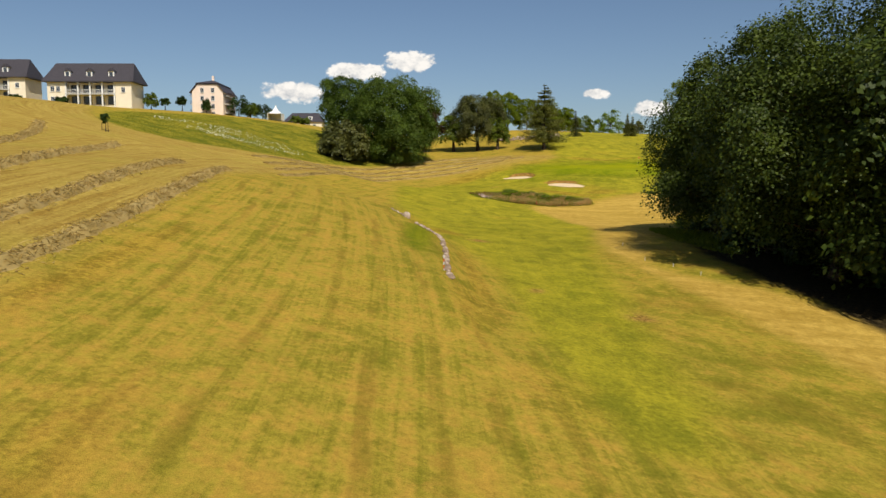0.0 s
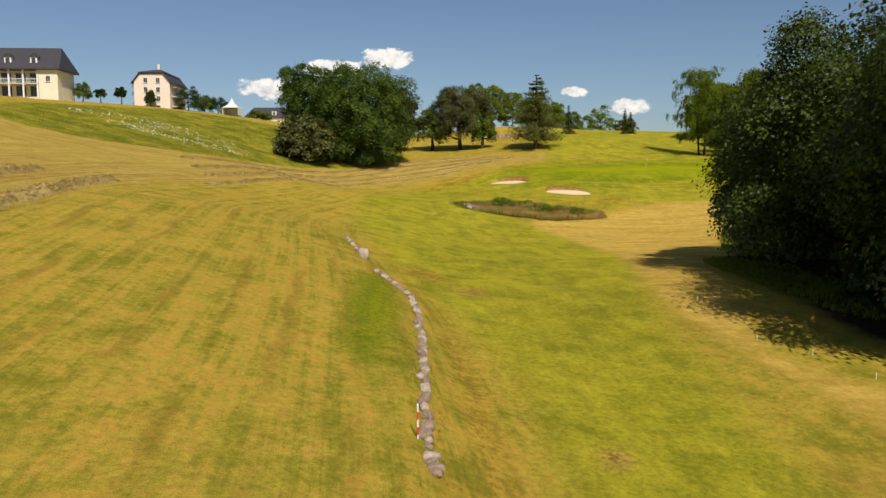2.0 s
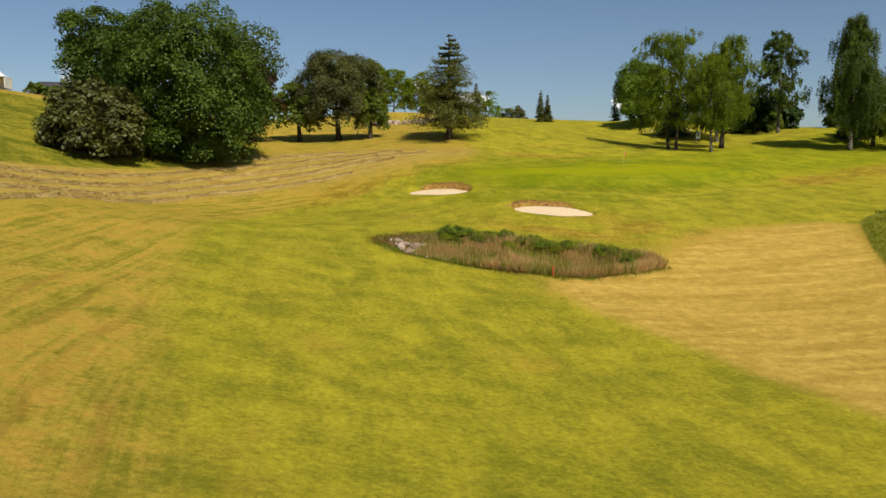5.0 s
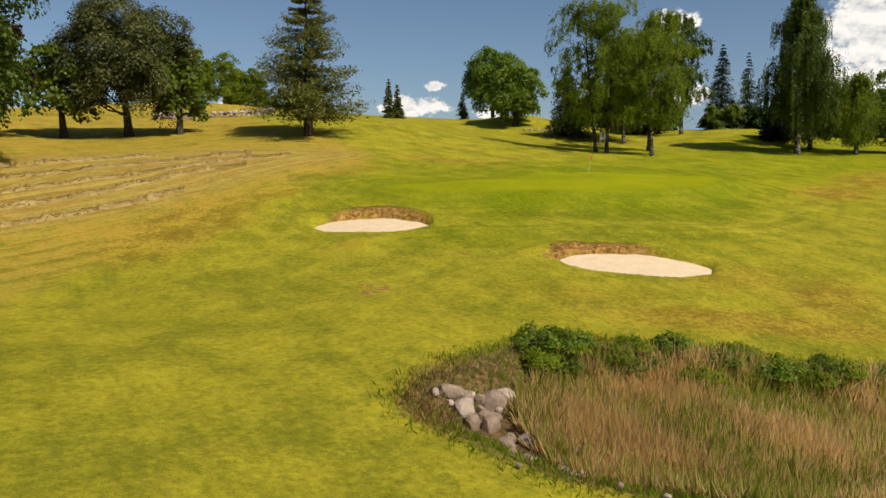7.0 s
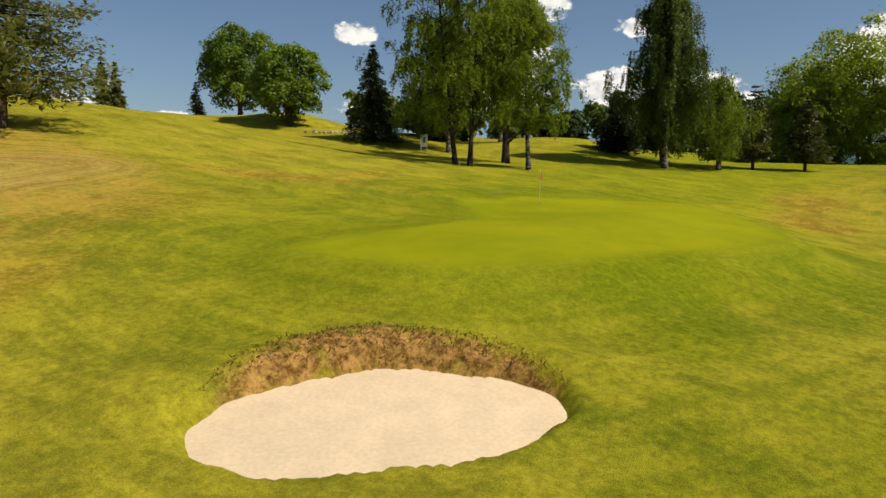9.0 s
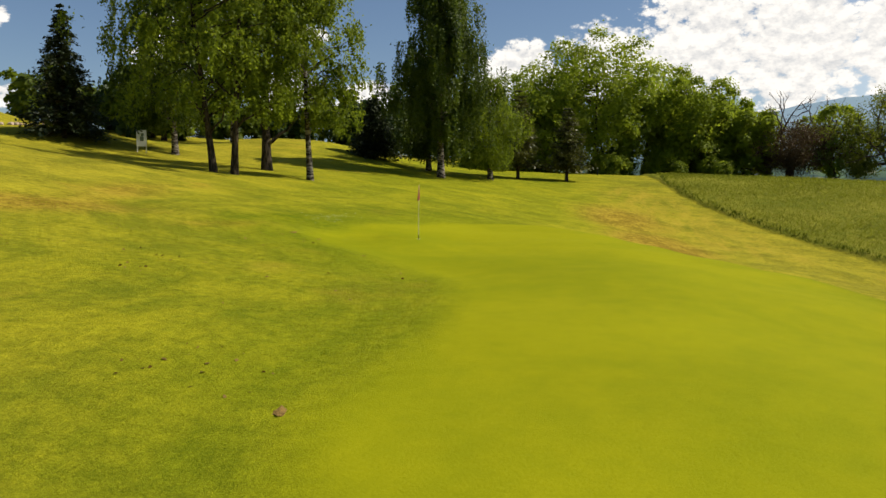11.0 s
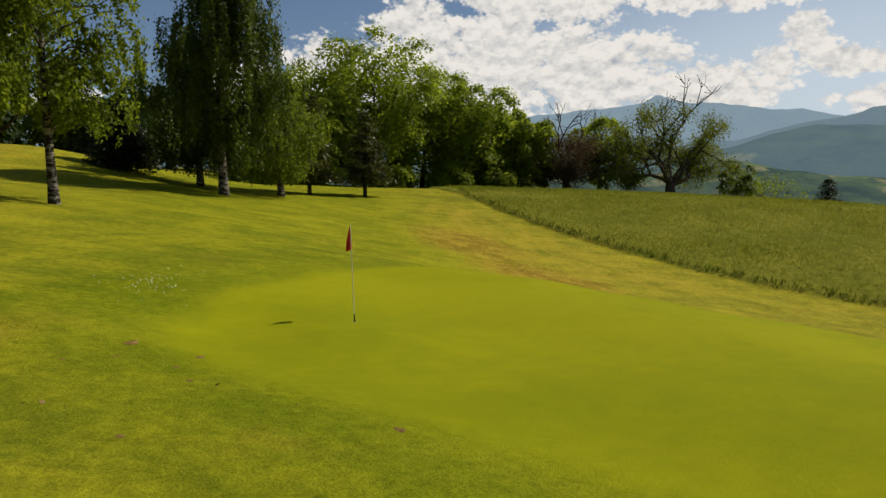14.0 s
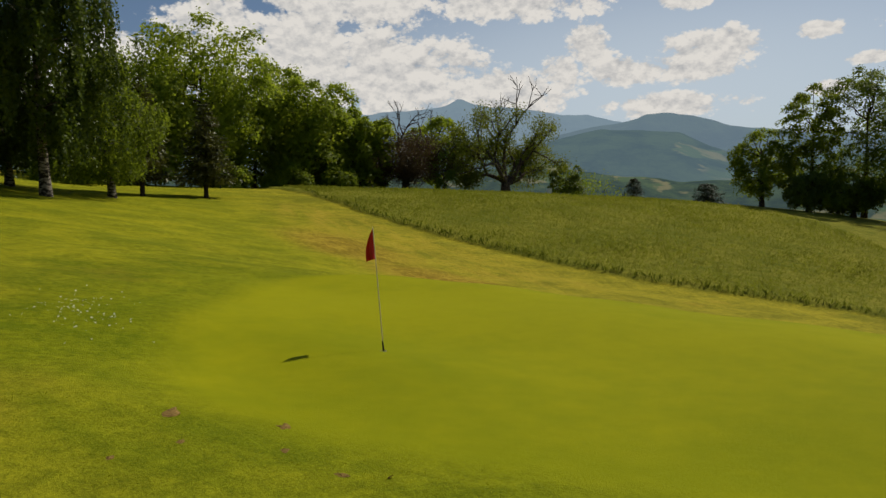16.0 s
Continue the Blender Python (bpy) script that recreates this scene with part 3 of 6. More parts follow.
ROUGH = [(105, 156), (91.6, 154.9), (83, 152.4), (75, 149), (68.8, 146), (64.5, 142), (58.5, 137), (53, 138.4), (45, 128.5), (38.3, 117.5), (33.2, 106), (30.5, 97), (30, 88), (60, 70), (170, 60), (170, 150), (135, 157)]
FAIR = [(4.5, 22), (4, 50), (1, 66), (-3, 80), (-6, 98), (-8, 118), (-8, 140), (-4, 156), (4, 166), (14, 172), (24, 178), (30, 188), (26, 215), (30, 262), (90, 268), (150, 235), (165, 175), (150, 150), (104, 150), (85, 144), (70, 138), (60, 131), (50, 136), (34, 138), (24, 128), (12, 125), (18, 112), (21, 104), (18, 84), (13, 64), (11, 40), (10, 22)]
BURNT = [(68, 150), (78, 153.5), (92, 157), (100, 160), (90, 161), (76, 157), (66, 153.5)]
POND = [(4.8, 135), (7.5, 137.3), (12, 138.2), (15.3, 136.4), (19, 133.4), (22, 131), (25, 128.3), (25.6, 126), (22, 124.6), (16.9, 123.2), (12, 125.3), (9.7, 126.6), (7.5, 128.2), (6, 130), (5, 132.6)]
LUSH = [(17, 170), (19, 163), (26, 157), (38, 154.5), (50, 157), (62, 160), (80, 160), (104, 162), (150, 160), (152, 186), (110, 194), (76, 190), (56, 184), (40, 181), (28, 179), (20, 175)]
WOOD_SHADE = [(27, 40), (25.5, 52), (23, 60), (23.5, 74), (26, 86), (29, 96), (40, 98), (62, 92), (62, 26), (32, 28)]
# bunkers: centre, half length, half width, heading of the long side, shift of the lip
BUNKERS = [(16.15, 159.6, 3.5, 1.95, radians(-38), 0.05), (24.0, 144.75, 3.65, 1.95, radians(-34), -0.3)]


def bunker_r(x, y, b):
    cx, cy, a, w, h, _ = b
    u, v = (x - cx) * math.cos(h) + (y - cy) * math.sin(h), -(x - cx) * math.sin(h) + (y - cy) * math.cos(h)
    th = np.arctan2(v, u)
    edge = 1 + 0.03 * np.sin(3 * th + cx) + 0.02 * np.sin(5 * th + 1) + 0.012 * np.sin(11 * th + cx) + 0.012 * np.sin(19 * th)
    return np.hypot(u / a, v / w) / edge, u, v


def sand_z(b, u, v):
    """The sand lies tilted, a hand below the turf in front, dished towards the middle."""
    cx, cy, a, w, h, _ = b
    c, s = math.cos(h), math.sin(h)
    left, right, front = land(np.array([cx - a * c, cx + a * c, cx + w * s]), np.array([cy - a * s, cy + a * s, cy - w * c]))
    z = front + 0.02 + 0.9 * (right - left) / (2 * a) * u + 0.14 * (v + w)
    return z - 0.10 - 0.10 * (u / a) ** 2


def ground_z(x, y):
    x, y = np.atleast_1d(x).astype(float), np.atleast_1d(y).astype(float)
    z = land(x, y)
    z += 0.05 * np.sin(x * 0.9 + 1.3 * np.sin(y * 0.31)) * np.sin(y * 0.7 + x * 0.17) * (np.abs(x) < 300)
    z -= 1.1 * ease(blob(x, y, POND, 1.0) / 2.4)
    z += 0.28 * ease((blob(x, y, ROUGH, 1.0) + 0.3) / 0.9)
    for b in BUNKERS:
        r, u, v = bunker_r(x, y, b)
        f = ease((1.13 - r) / 0.16)
        lip = 0.24 * np.exp(-(((r - 1.4) / 0.3) ** 2)) * ease((v + 0.3) / 1.2)
        z = (z + lip) * (1 - f) + f * (sand_z(b, u, v) - 0.14)
    return z


# watered or rank grass, and scorched grass: centre, half lengths, heading, strength
LUSH_SPOTS = [
    (20, 153, 8, 5.5, -30, 0.75), (27, 158, 3.2, 9, -62, 0.95), (34, 153.5, 12, 3.4, -12, 0.9), (17.5, 165, 4, 3, 20, 0.7), (45, 155.5, 8, 3.4, 25, 0.85), (30, 148.5, 9, 4, -20, 0.7), (52, 158, 5, 3, 35, 0.6),
    (-2.0, 57, 1.7, 13, 2, 0.95), (-4.6, 76, 2.2, 6, 12, 0.5), (-7, 55, 4, 9, 0, 0.35), (9, 48, 3.6, 13, 0, 0.5), (6, 92, 7, 20, 8, 0.5), (13, 62, 2.2, 12, 0, 0.4), (12, 38, 3.4, 8, 0, 0.4),
    (18, 142.5, 7, 3.5, -20, 0.6), (30, 146, 5, 4, -20, 0.55), (34, 172, 8, 2.6, 12, 0.45), (46.5, 176.8, 8, 2.6, -14, 0.85), (57, 174, 9, 3, -28, 0.7), (61, 166, 5, 3, 60, 0.4),
    (-5, 20, 4, 9, 0, 0.3), (-9, 38, 3, 10, 0, 0.25), (-16, 104, 3, 16, 5, 0.35),
]
BURN_SPOTS = [
    (1.9, 50, 0.9, 15, 2, 0.7), (0.4, 75.5, 2.2, 3.5, 20, 0.85), (-3.2, 83, 1.6, 7, 10, 0.5), (1.8, 38, 1.8, 7, 0, 0.6),
    (22, 136.3, 8, 1.8, -30, 0.9), (29, 137.5, 5, 2.5, 20, 0.8), (6, 165.5, 9, 4, 45, 0.85), (13, 170.5, 5, 2.2, 12, 0.75), (22, 176, 9, 2.6, 25, 0.55),
    (35.5, 183.2, 7, 2.2, -24, 0.85), (44, 184, 7, 1.8, 10, 0.6), (41, 191, 6, 3, 20, 0.45), (66, 160, 7, 4, 10, 0.9), (77, 162, 8, 4, 5, 0.85), (57, 156, 5, 2, 20, 0.5),
    (18, 141.5, 5, 3, -30, 0.5), (27, 141, 5, 2.5, 0, 0.6), (40.4, 177.6, 3.2, 0.9, -20, 0.6), (-14.3, 31, 1.2, 14, -2, 0.85), (-9, 16.5, 2, 7, 5, 0.55), (-4, 31, 1, 10, 2, 0.4), (4, 26, 2.2, 5, 0, 0.45), (-4, 118, 5, 7, 0, 0.35), (10.5, 145.5, 4, 5, 20, 0.3),
]


def graded(spans, ends):
    """Lines at given spacings over spans, opening out to both ends."""
    v = np.concatenate([np.arange(a, b, s) for a, b, s in spans])
    lo, hi, s0, s1 = v[0], v[-1], spans[0][2], spans[-1][2]
    left, right = [], []
    while lo > ends[0]:
        s0 *= 1.16
        lo -= s0
        left.append(lo)
    while hi < ends[1]:
        s1 *= 1.16
        hi += s1
        right.append(hi)
    return np.array([*left[::-1], *v, *right])


def build_ground():
    gx = graded([(-60, -6, 1.3), (-6, 12, 0.45), (12, 29, 0.2), (29, 70, 0.6), (70, 125, 1.0)], (-4000, 4000))
    gy = graded([(-10, 116, 1.1), (116, 141, 0.45), (141, 163, 0.2), (163, 182, 0.45), (182, 260, 1.3)], (-4000, 4000))
    x, y = (a.ravel() for a in np.meshgrid(gx, gy, indexing="ij"))
    z = ground_z(x, y)
    n, k = len(gx), len(gy)
    i = (np.arange(n - 1)[:, None] * k + np.arange(k - 1)[None]).ravel()
    me = mesh_np("ground", np.stack([x, y, z], 1), np.stack([i, i + k, i + k + 1, i + 1], 1), True)
    earth = np.zeros(len(x))
    for b in BUNKERS:
        r, u, v = bunker_r(x, y, b)
        rag = 0.08 * lumps(np.stack([x, y, 0 * x], 1), 31, 9, 3.0)
        scar = np.abs((u / b[2] - b[5]) / 1.05) ** 1.7 + (v / (1.66 * b[3])) ** 2
        earth = np.maximum(earth, ease((r - 0.9) / 0.12) * ease((1.0 + rag - scar) / 0.18) * ease((v + 0.2) / 0.4))
    for px, py, pr in ((5.9, 46.3, 0.45), (11.4, 41.9, 0.8), (3.4, 71, 0.9), (17.2, 150.3, 0.22), (10.4, 147.8, 0.3), (10.6, 146.9, 0.35), (9.8, 146.7, 0.3), (6.2, 46.4, 0.3)):
        earth = np.maximum(earth, 1.3 * np.exp(-(((x - px) / pr) ** 2) - ((y - py) / pr) ** 2))
    for key, spots in (("lushness", LUSH_SPOTS), ("burn", BURN_SPOTS)):
        tone = np.zeros(len(x))
        for px, py, ru, rv, head, much in spots:
            c, q = math.cos(radians(head)), math.sin(radians(head))
            e = (((x - px) * c + (y - py) * q) / ru) ** 2 + ((-(x - px) * q + (y - py) * c) / rv) ** 2
            tone = np.maximum(tone, much * np.exp(-(e**1.5)))
        me.attributes.new(key, "FLOAT", "POINT").data.foreach_set("value", tone.astype(np.float32))
    zones = {"sd_green": GREEN, "sd_hay": HAY, "sd_dry": DRY_R, "sd_rough": ROUGH, "sd_pond": POND, "sd_bank": BANK, "sd_fair": FAIR, "sd_lush": LUSH, "sd_wood_shade": WOOD_SHADE}
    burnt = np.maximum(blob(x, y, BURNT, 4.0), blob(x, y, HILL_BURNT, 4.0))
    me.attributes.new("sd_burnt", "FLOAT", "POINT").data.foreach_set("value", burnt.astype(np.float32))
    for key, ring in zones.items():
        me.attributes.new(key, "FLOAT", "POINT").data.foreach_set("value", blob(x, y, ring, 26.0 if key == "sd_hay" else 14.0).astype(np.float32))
    me.attributes.new("earth", "FLOAT", "POINT").data.foreach_set("value", earth.astype(np.float32))
    ob = part("ground", me, GROUND)
    return tagged(ob, "rolling golf course grass with mown, burnt and hay parts", "ground", kind="structure")


build_ground()


def gz(x, y):
    return float(ground_z(x, y)[0])


def build_bunker(b, seed):
    cx, cy, a, w, h, shift = b
    c, s = math.cos(h), math.sin(h)
    z0 = float(sand_z(b, np.array([0.0]), np.array([0.0]))[0])
    ob = thing("bunker", (cx, cy, z0), "shallow sand bunker with pale sand below an earthen lip", "bunker", "bunkers before the green", math.degrees(h))
    rr, th = np.meshgrid(np.linspace(0, 1.13, 16), np.linspace(0, 2 * np.pi, 72, endpoint=False), indexing="ij")
    x, y = (a * rr * np.cos(th)).ravel(), (w * rr * np.sin(th)).ravel()
    zz = sand_z(b, x, y) - z0 + 0.02 * lumps(np.stack([x, y, 0 * x], 1), 5, 9, 1.6) + 0.012 * lumps(np.stack([x, y, 0 * x], 1), 6, 9, 6.0)
    i = (np.arange(15)[:, None] * 72 + np.arange(72)[None]).ravel()
    j = (np.arange(15)[:, None] * 72 + (np.arange(72)[None] + 1) % 72).ravel()
    part("sand", mesh_np("sand", np.stack([x, y, zz], 1), np.stack([i, i + 72, j + 72, j], 1), True), SAND, ob, "raked pale sand")
    rng = np.random.default_rng(seed)
    u, v = a * rng.uniform(-1.2, 1.2, 6000), w * rng.uniform(0.0, 1.75, 6000)
    scar = np.abs((u / a - shift) / 1.07) ** 1.7 + (v / (1.72 * w)) ** 2
    keep = (np.hypot(u / a, v / w) > 1.08) & (scar < 1) & (rng.random(6000) < 0.25 + 0.75 * scar)
    u, v = u[keep], v[keep]
    n = len(u)
    wx, wy = cx + u * c - v * s, cy + u * s + v * c
    way = unit(rng.normal(size=(n, 3)) * [0.7, 0.7, 0.2] + [0, -0.3, 0.7])
    tall = 0.05 + 0.11 * rng.random(n)
    p = np.stack([u, v, ground_z(wx, wy) - z0], 1) + way * (tall * 0.4)[:, None]
    vv, ff = cards(p, unit(rng.normal(size=p.shape) * [1, 1, 0.3]), way, tall, rng, 0.22, 0.1)
    part("lip_grass", mesh_np("lip_grass", vv, ff), TURF_DRY, ob, "withered brown grass on the lip")


for i, b in enumerate(BUNKERS):
    build_bunker(b, 50 + i)


# ---- trees ----
def crown_points(rng, rx, rz, zc, clumps, per, spread, seed, low=-0.75, boxy=2.5, lobes=0):
    """Leaf places and outward ways for a crown: boughs on its outline, flat drooping sprays on each bough, leaves on each spray."""
    heads = lobes or int(max(14, clumps // 5))
    u = low + (1 - low) * (np.arange(heads) + rng.random(heads)) / heads
    th = 2.4 * np.arange(heads) + rng.uniform(-0.5, 0.5, heads)
    h = (1 - np.abs(u) ** boxy).clip(0.02) ** (1 / boxy)
    d = np.stack([h * np.cos(th), h * np.sin(th), u], 1)
    r = (0.72 + 0.18 * rng.random(heads)) * (1 + 0.13 * lumps(unit(d), seed))
    bough = d * r[:, None] * [rx, rx, rz]
    bough_r = rx * (0.27 if not lobes else 0.22) * (0.7 + 0.6 * rng.random(heads))
    k = rng.integers(0, heads, clumps)
    o = unit(unit(rng.normal(size=(clumps, 3))) + 0.9 * unit(bough[k] + [0, 0, 1e-3]) + [0, 0, 0.3])
    c = bough[k] + o * (bough_r[k] * (0.5 + 0.5 * rng.random(clumps)))[:, None] * [1, 1, 0.85]
    deep = rng.random(clumps) < 0.22
    c[deep] *= rng.uniform(0.35, 0.75, (int(deep.sum()), 1))
    nrm = unit(o * [0.75, 0.75, 0.4] + [0, 0, 0.75])
    cr = spread * rx * (0.7 + 0.75 * rng.random(clumps))
    k = rng.integers(0, clumps, clumps * per)
    side = unit(np.cross(nrm[k], unit(rng.normal(size=(len(k), 3)))))
    q = np.sqrt(rng.random(len(k)))
    p = c[k] + side * (cr[k] * q)[:, None] + nrm[k] * (cr[k] * 0.22 * rng.normal(size=len(k)))[:, None]
    p[:, 2] -= 0.4 * cr[k] * q * q
    if not lobes:
        n = len(k) // 4
        u, th = rng.uniform(low, 1, n), rng.uniform(0, 6.283, n)
        h = (1 - np.abs(u) ** boxy).clip(0.02) ** (1 / boxy)
        e = np.stack([h * np.cos(th), h * np.sin(th), u], 1)
        p[:n] = e * ((0.58 + 0.27 * rng.random(n)) * (1 + 0.13 * lumps(unit(e), seed)))[:, None] * [rx, rx, rz]
    p[:, 2] += zc
    out = unit(nrm[k] * 0.9 + side * q[:, None] * 0.35 + rng.normal(size=(len(k), 3)) * 0.42)
    return p, out, c + [0, 0, zc]


def limb(tubes, rng, a, b, r0, r1, sag=0.0, sides=5, n=6):
    t = np.linspace(0, 1, n)[:, None]
    a, b = np.asarray(a, float), np.asarray(b, float)
    ln = np.linalg.norm(b - a)
    wob = rng.normal(size=(n, 3)) * 0.035 * ln * np.sin(np.pi * t)
    p = a + (b - a) * t + wob + np.array([0, 0, 1.0]) * sag * ln * np.sin(np.pi * t)
    tubes.add(p, r0 + (r1 - r0) * t[:, 0] ** 0.8, sides)
    return p


def tree_parts(ob, tubes, bark, verts, faces, leaf, crown_label=""):
    part("trunk", tubes.mesh("trunk"), bark, ob)
    if verts is not None:
        part("crown", mesh_np("crown", verts, faces), leaf, ob, crown_label)


def broadleaf(name, at, height, radius, label, leaf, seed, clumps=200, per=90, size=0.5, bare=0.12, trunk_r=0.35, bark=None, category="tree", group="", low=-0.9, spread=0.2, stems=1, lobes=0, boxy=2.5):
    """A round-crowned tree: trunk, limbs to the clumps, and a crown of leaves."""
    rng = np.random.default_rng(seed)
    z0 = gz(*at)
    ob = thing(name, (*at, z0), label, category, group)
    zb = height * bare
    zc, rz = (height + zb) / 2, (height - zb) / 2 * 0.93
    p, out, cl = crown_points(rng, radius * 0.98, rz, zc, clumps, per, spread, seed, low, boxy, lobes)
    tb = Tubes()
    for s in range(stems):
        off = rng.normal(size=2) * 0.35 * (stems > 1)
        lean = rng.normal(size=2) * radius * 0.08 * (1 + (stems > 1) * 2)
        hz = np.linspace(-0.4, zc + rz * 0.35, 9)
        t = hz.clip(0) / hz[-1]
        path = np.stack([off[0] + lean[0] * t + 0.12 * np.sin(3 * t + seed), off[1] + lean[1] * t, hz], 1)
        tr = trunk_r / math.sqrt(stems)
        tb.add(path, tr * (1.25 - 1.0 * t + 0.5 * np.exp(-t * 18)), 8)
        for k in rng.permutation(len(cl))[:22]:
            j = int(np.clip(np.searchsorted(hz, cl[k, 2] - 0.45 * np.hypot(*cl[k, :2])), 2, 7))
            limb(tb, rng, path[j], cl[k], tr * 0.38, 0.03, -0.06)
    p[:, 2] = np.maximum(p[:, 2], 0.1)
    v, f = cards(p, out, unit(rng.normal(size=p.shape)), size * (0.6 + 0.8 * rng.random(len(p))), rng, 0.7)
    tree_parts(ob, tb, bark or BARK, v, f, leaf)
    return ob


def birch(name, at, height, radius, label, seed, boughs=90, strands=15, hang=(0.6, 1.9), stems=1, leaf=None, bark=None, size=0.22, tufts=70, lean=0.0, foot=3.0, low=0.22, trunk_r=0.26, fork_low=False, group="birches by the green"):
    """A weeping birch: trunk, boughs that rise and arch over, and leafy strands hanging from them."""
    rng = np.random.default_rng(seed)
    ob = thing(name, (*at, gz(*at)), label, "birch", group)
    tb, paths = Tubes(), []
    hz = np.linspace(-0.4, height * 0.95, 13)
    t = hz.clip(0) / hz[-1]
    for s in range(stems):
        ang = 6.28 * s / max(stems, 1) + seed
        off = np.array([math.cos(ang), math.sin(ang)]) * 0.65 * (stems > 1)
        path = np.stack([off[0] * (1 + 2.4 * t) + lean * t + 0.25 * np.sin(2.4 * t + seed), off[1] * (1 + 2.4 * t) + 0.2 * np.sin(3.1 * t), hz], 1)
        tb.add(path, trunk_r / stems**0.35 * (1.12 - t + 0.45 * np.exp(-t * 24)), 9)
        paths.append(path)
    if fork_low:
        limb(tb, rng, paths[0][1] + [0, 0, 0.9], paths[0][1] + [1.1, -2.5, 3.2], trunk_r * 0.6, 0.06, -0.06, 7)
        limb(tb, rng, paths[0][1] + [0, 0, 1.6], paths[0][1] + [-0.8, 1.8, 5.0], trunk_r * 0.5, 0.06, 0.05, 7)
    leaves, ways, nrms = [], [], []
    s = np.linspace(0, 1, 9)
    for k in range(boughs):
        u = low + (0.97 - low) * ((k + rng.random()) / boughs) ** 0.9
        wide = radius * (0.62 + 0.55 * math.sin(min(1.0, (u - low) * 2.2) * 1.57)) * (1 - max(0.0, u - 0.4) / 0.62) ** 0.6 * rng.uniform(0.45, 1.05)
        th = rng.uniform(0, 6.283)
        path = paths[rng.integers(0, stems)]
        o = np.array([np.interp(u * height * 0.9, hz, path[:, q]) for q in range(3)])
        d = np.array([math.cos(th), math.sin(th), 0])
        rise = min(height * 0.13 * rng.uniform(0.6, 1.2), max(height - o[2], 0.6)) * (0.4 + 0.6 * (1 - u))
        p = o + d * (wide * s)[:, None] + np.array([0, 0, 1.0]) * (rise * np.sin(s * 2.1))[:, None] + rng.normal(size=(9, 3)) * 0.08 * wide * s[:, None]
        if k % 2 == 0:
            tb.add(p[:8], 0.075 * (1.05 - u * 0.6) * (1.1 - s[:8]), 4)
        # foliage about the bough
        n = tufts
        knot = p[rng.integers(3, 9, 4)] + rng.normal(size=(4, 3)) * [0.45, 0.45, 0.25]
        q = knot[rng.integers(0, 4, n)] + rng.normal(size=(n, 3)) * [0.42, 0.42, 0.24]
        leaves.append(q)
        ways.append(unit(rng.normal(size=q.shape) - [0, 0, 0.5]))
        # strands
        m = 24
        st = knot[rng.integers(0, 4, strands)] + rng.normal(size=(strands, 3)) * [0.24, 0.24, 0.12]
        ln = rng.uniform(*hang) * rng.uniform(0.5, 1.1, strands)
        ln = np.minimum(ln, np.maximum(st[:, 2] - rng.uniform(foot, foot + 1.2, strands), 0.25))
        v = np.linspace(0, 1, m)
        q = st[:, None] + d * (0.3 * np.sqrt(v))[None, :, None] - np.array([0, 0, 1.0]) * (ln[:, None] * v)[:, :, None]
        q = (q + rng.normal(size=q.shape) * [0.09, 0.09, 0.06]).reshape(-1, 3)
        leaves.append(q)
        ways.append(unit(rng.normal(size=q.shape) * 0.5 - [0, 0, 1.0]))
    p, w = np.concatenate(leaves), np.concatenate(ways)
    out = unit(unit((p - [0, 0, height * 0.5]) * [1, 1, 0.4]) * 0.8 + rng.normal(size=p.shape) * 0.7 + [0, 0, 0.25])
    v, f = cards(p, out, w, size * (0.7 + 0.7 * rng.random(len(p))), rng, 0.6)
    tree_parts(ob, tb, bark or BARK_BIRCH, v, f, leaf or LEAF_BIRCH)
    return ob


def conifer(name, at, height, radius, label, leaf, seed, whorls=26, arms=9, size=0.55, bare=0.04, droop=0.35, power=0.85, ragged=0.25, category="conifer", group="", sprays=9, trunk_r=0.2, tufts=3, upturn=0.0, flat=0.08, loose=0.12):
    """A conifer: straight trunk, whorls of arms, each arm carrying sprays of needles."""
    rng = np.random.default_rng(seed)
    ob = thing(name, (*at, gz(*at)), label, category, group)
    tb = Tubes()
    hz = np.linspace(-0.3, height, 10)
    tb.add(np.stack([0.05 * np.sin(hz), 0.05 * np.cos(hz * 0.7), hz], 1), trunk_r * (1.1 - hz.clip(0) / height), 7)
    c, nrm, lng, sz = [], [], [], []
    for w in range(whorls):
        u = (w + 0.5 * rng.random()) / whorls
        z = height * (bare + (1 - bare) * u)
        reach = radius * (1 - u) ** power + 0.12
        for a in range(max(4, int(arms * (1 - 0.45 * u)))):
            th = 6.28 * rng.random()
            ln = reach * (1 - ragged * rng.random())
            d = np.array([math.cos(th), math.sin(th), 0])
            s = np.linspace(0.18, 1, sprays)
            p = np.array([0, 0, z]) + d * (ln * s)[:, None] + np.array([0, 0, 1.0]) * (ln * (0.12 * s - droop * s**2 + upturn * s**4))[:, None]
            if a % 2 == 0:
                tb.add([(0, 0, z), p[sprays // 2], p[-1]], [0.05 * (1 - u) + 0.02, 0.03, 0.01], 3)
            for _ in range(tufts):
                jit = rng.normal(size=p.shape) * [loose, loose, flat] * max(ln, 0.6)
                c.append(p + jit)
                nrm.append(unit(rng.normal(size=p.shape) * 0.5 + [0, 0, 1]))
                lng.append(unit(d + rng.normal(size=p.shape) * 0.7 - [0, 0, 0.25]))
                sz.append(size * (0.6 + 0.7 * rng.random(len(p))) * (0.6 + 0.5 * (1 - u)))
    v, f = cards(np.concatenate(c), np.concatenate(nrm), np.concatenate(lng), np.concatenate(sz), rng, 0.4, 0.12)
    tree_parts(ob, tb, BARK, v, f, leaf)
    return ob


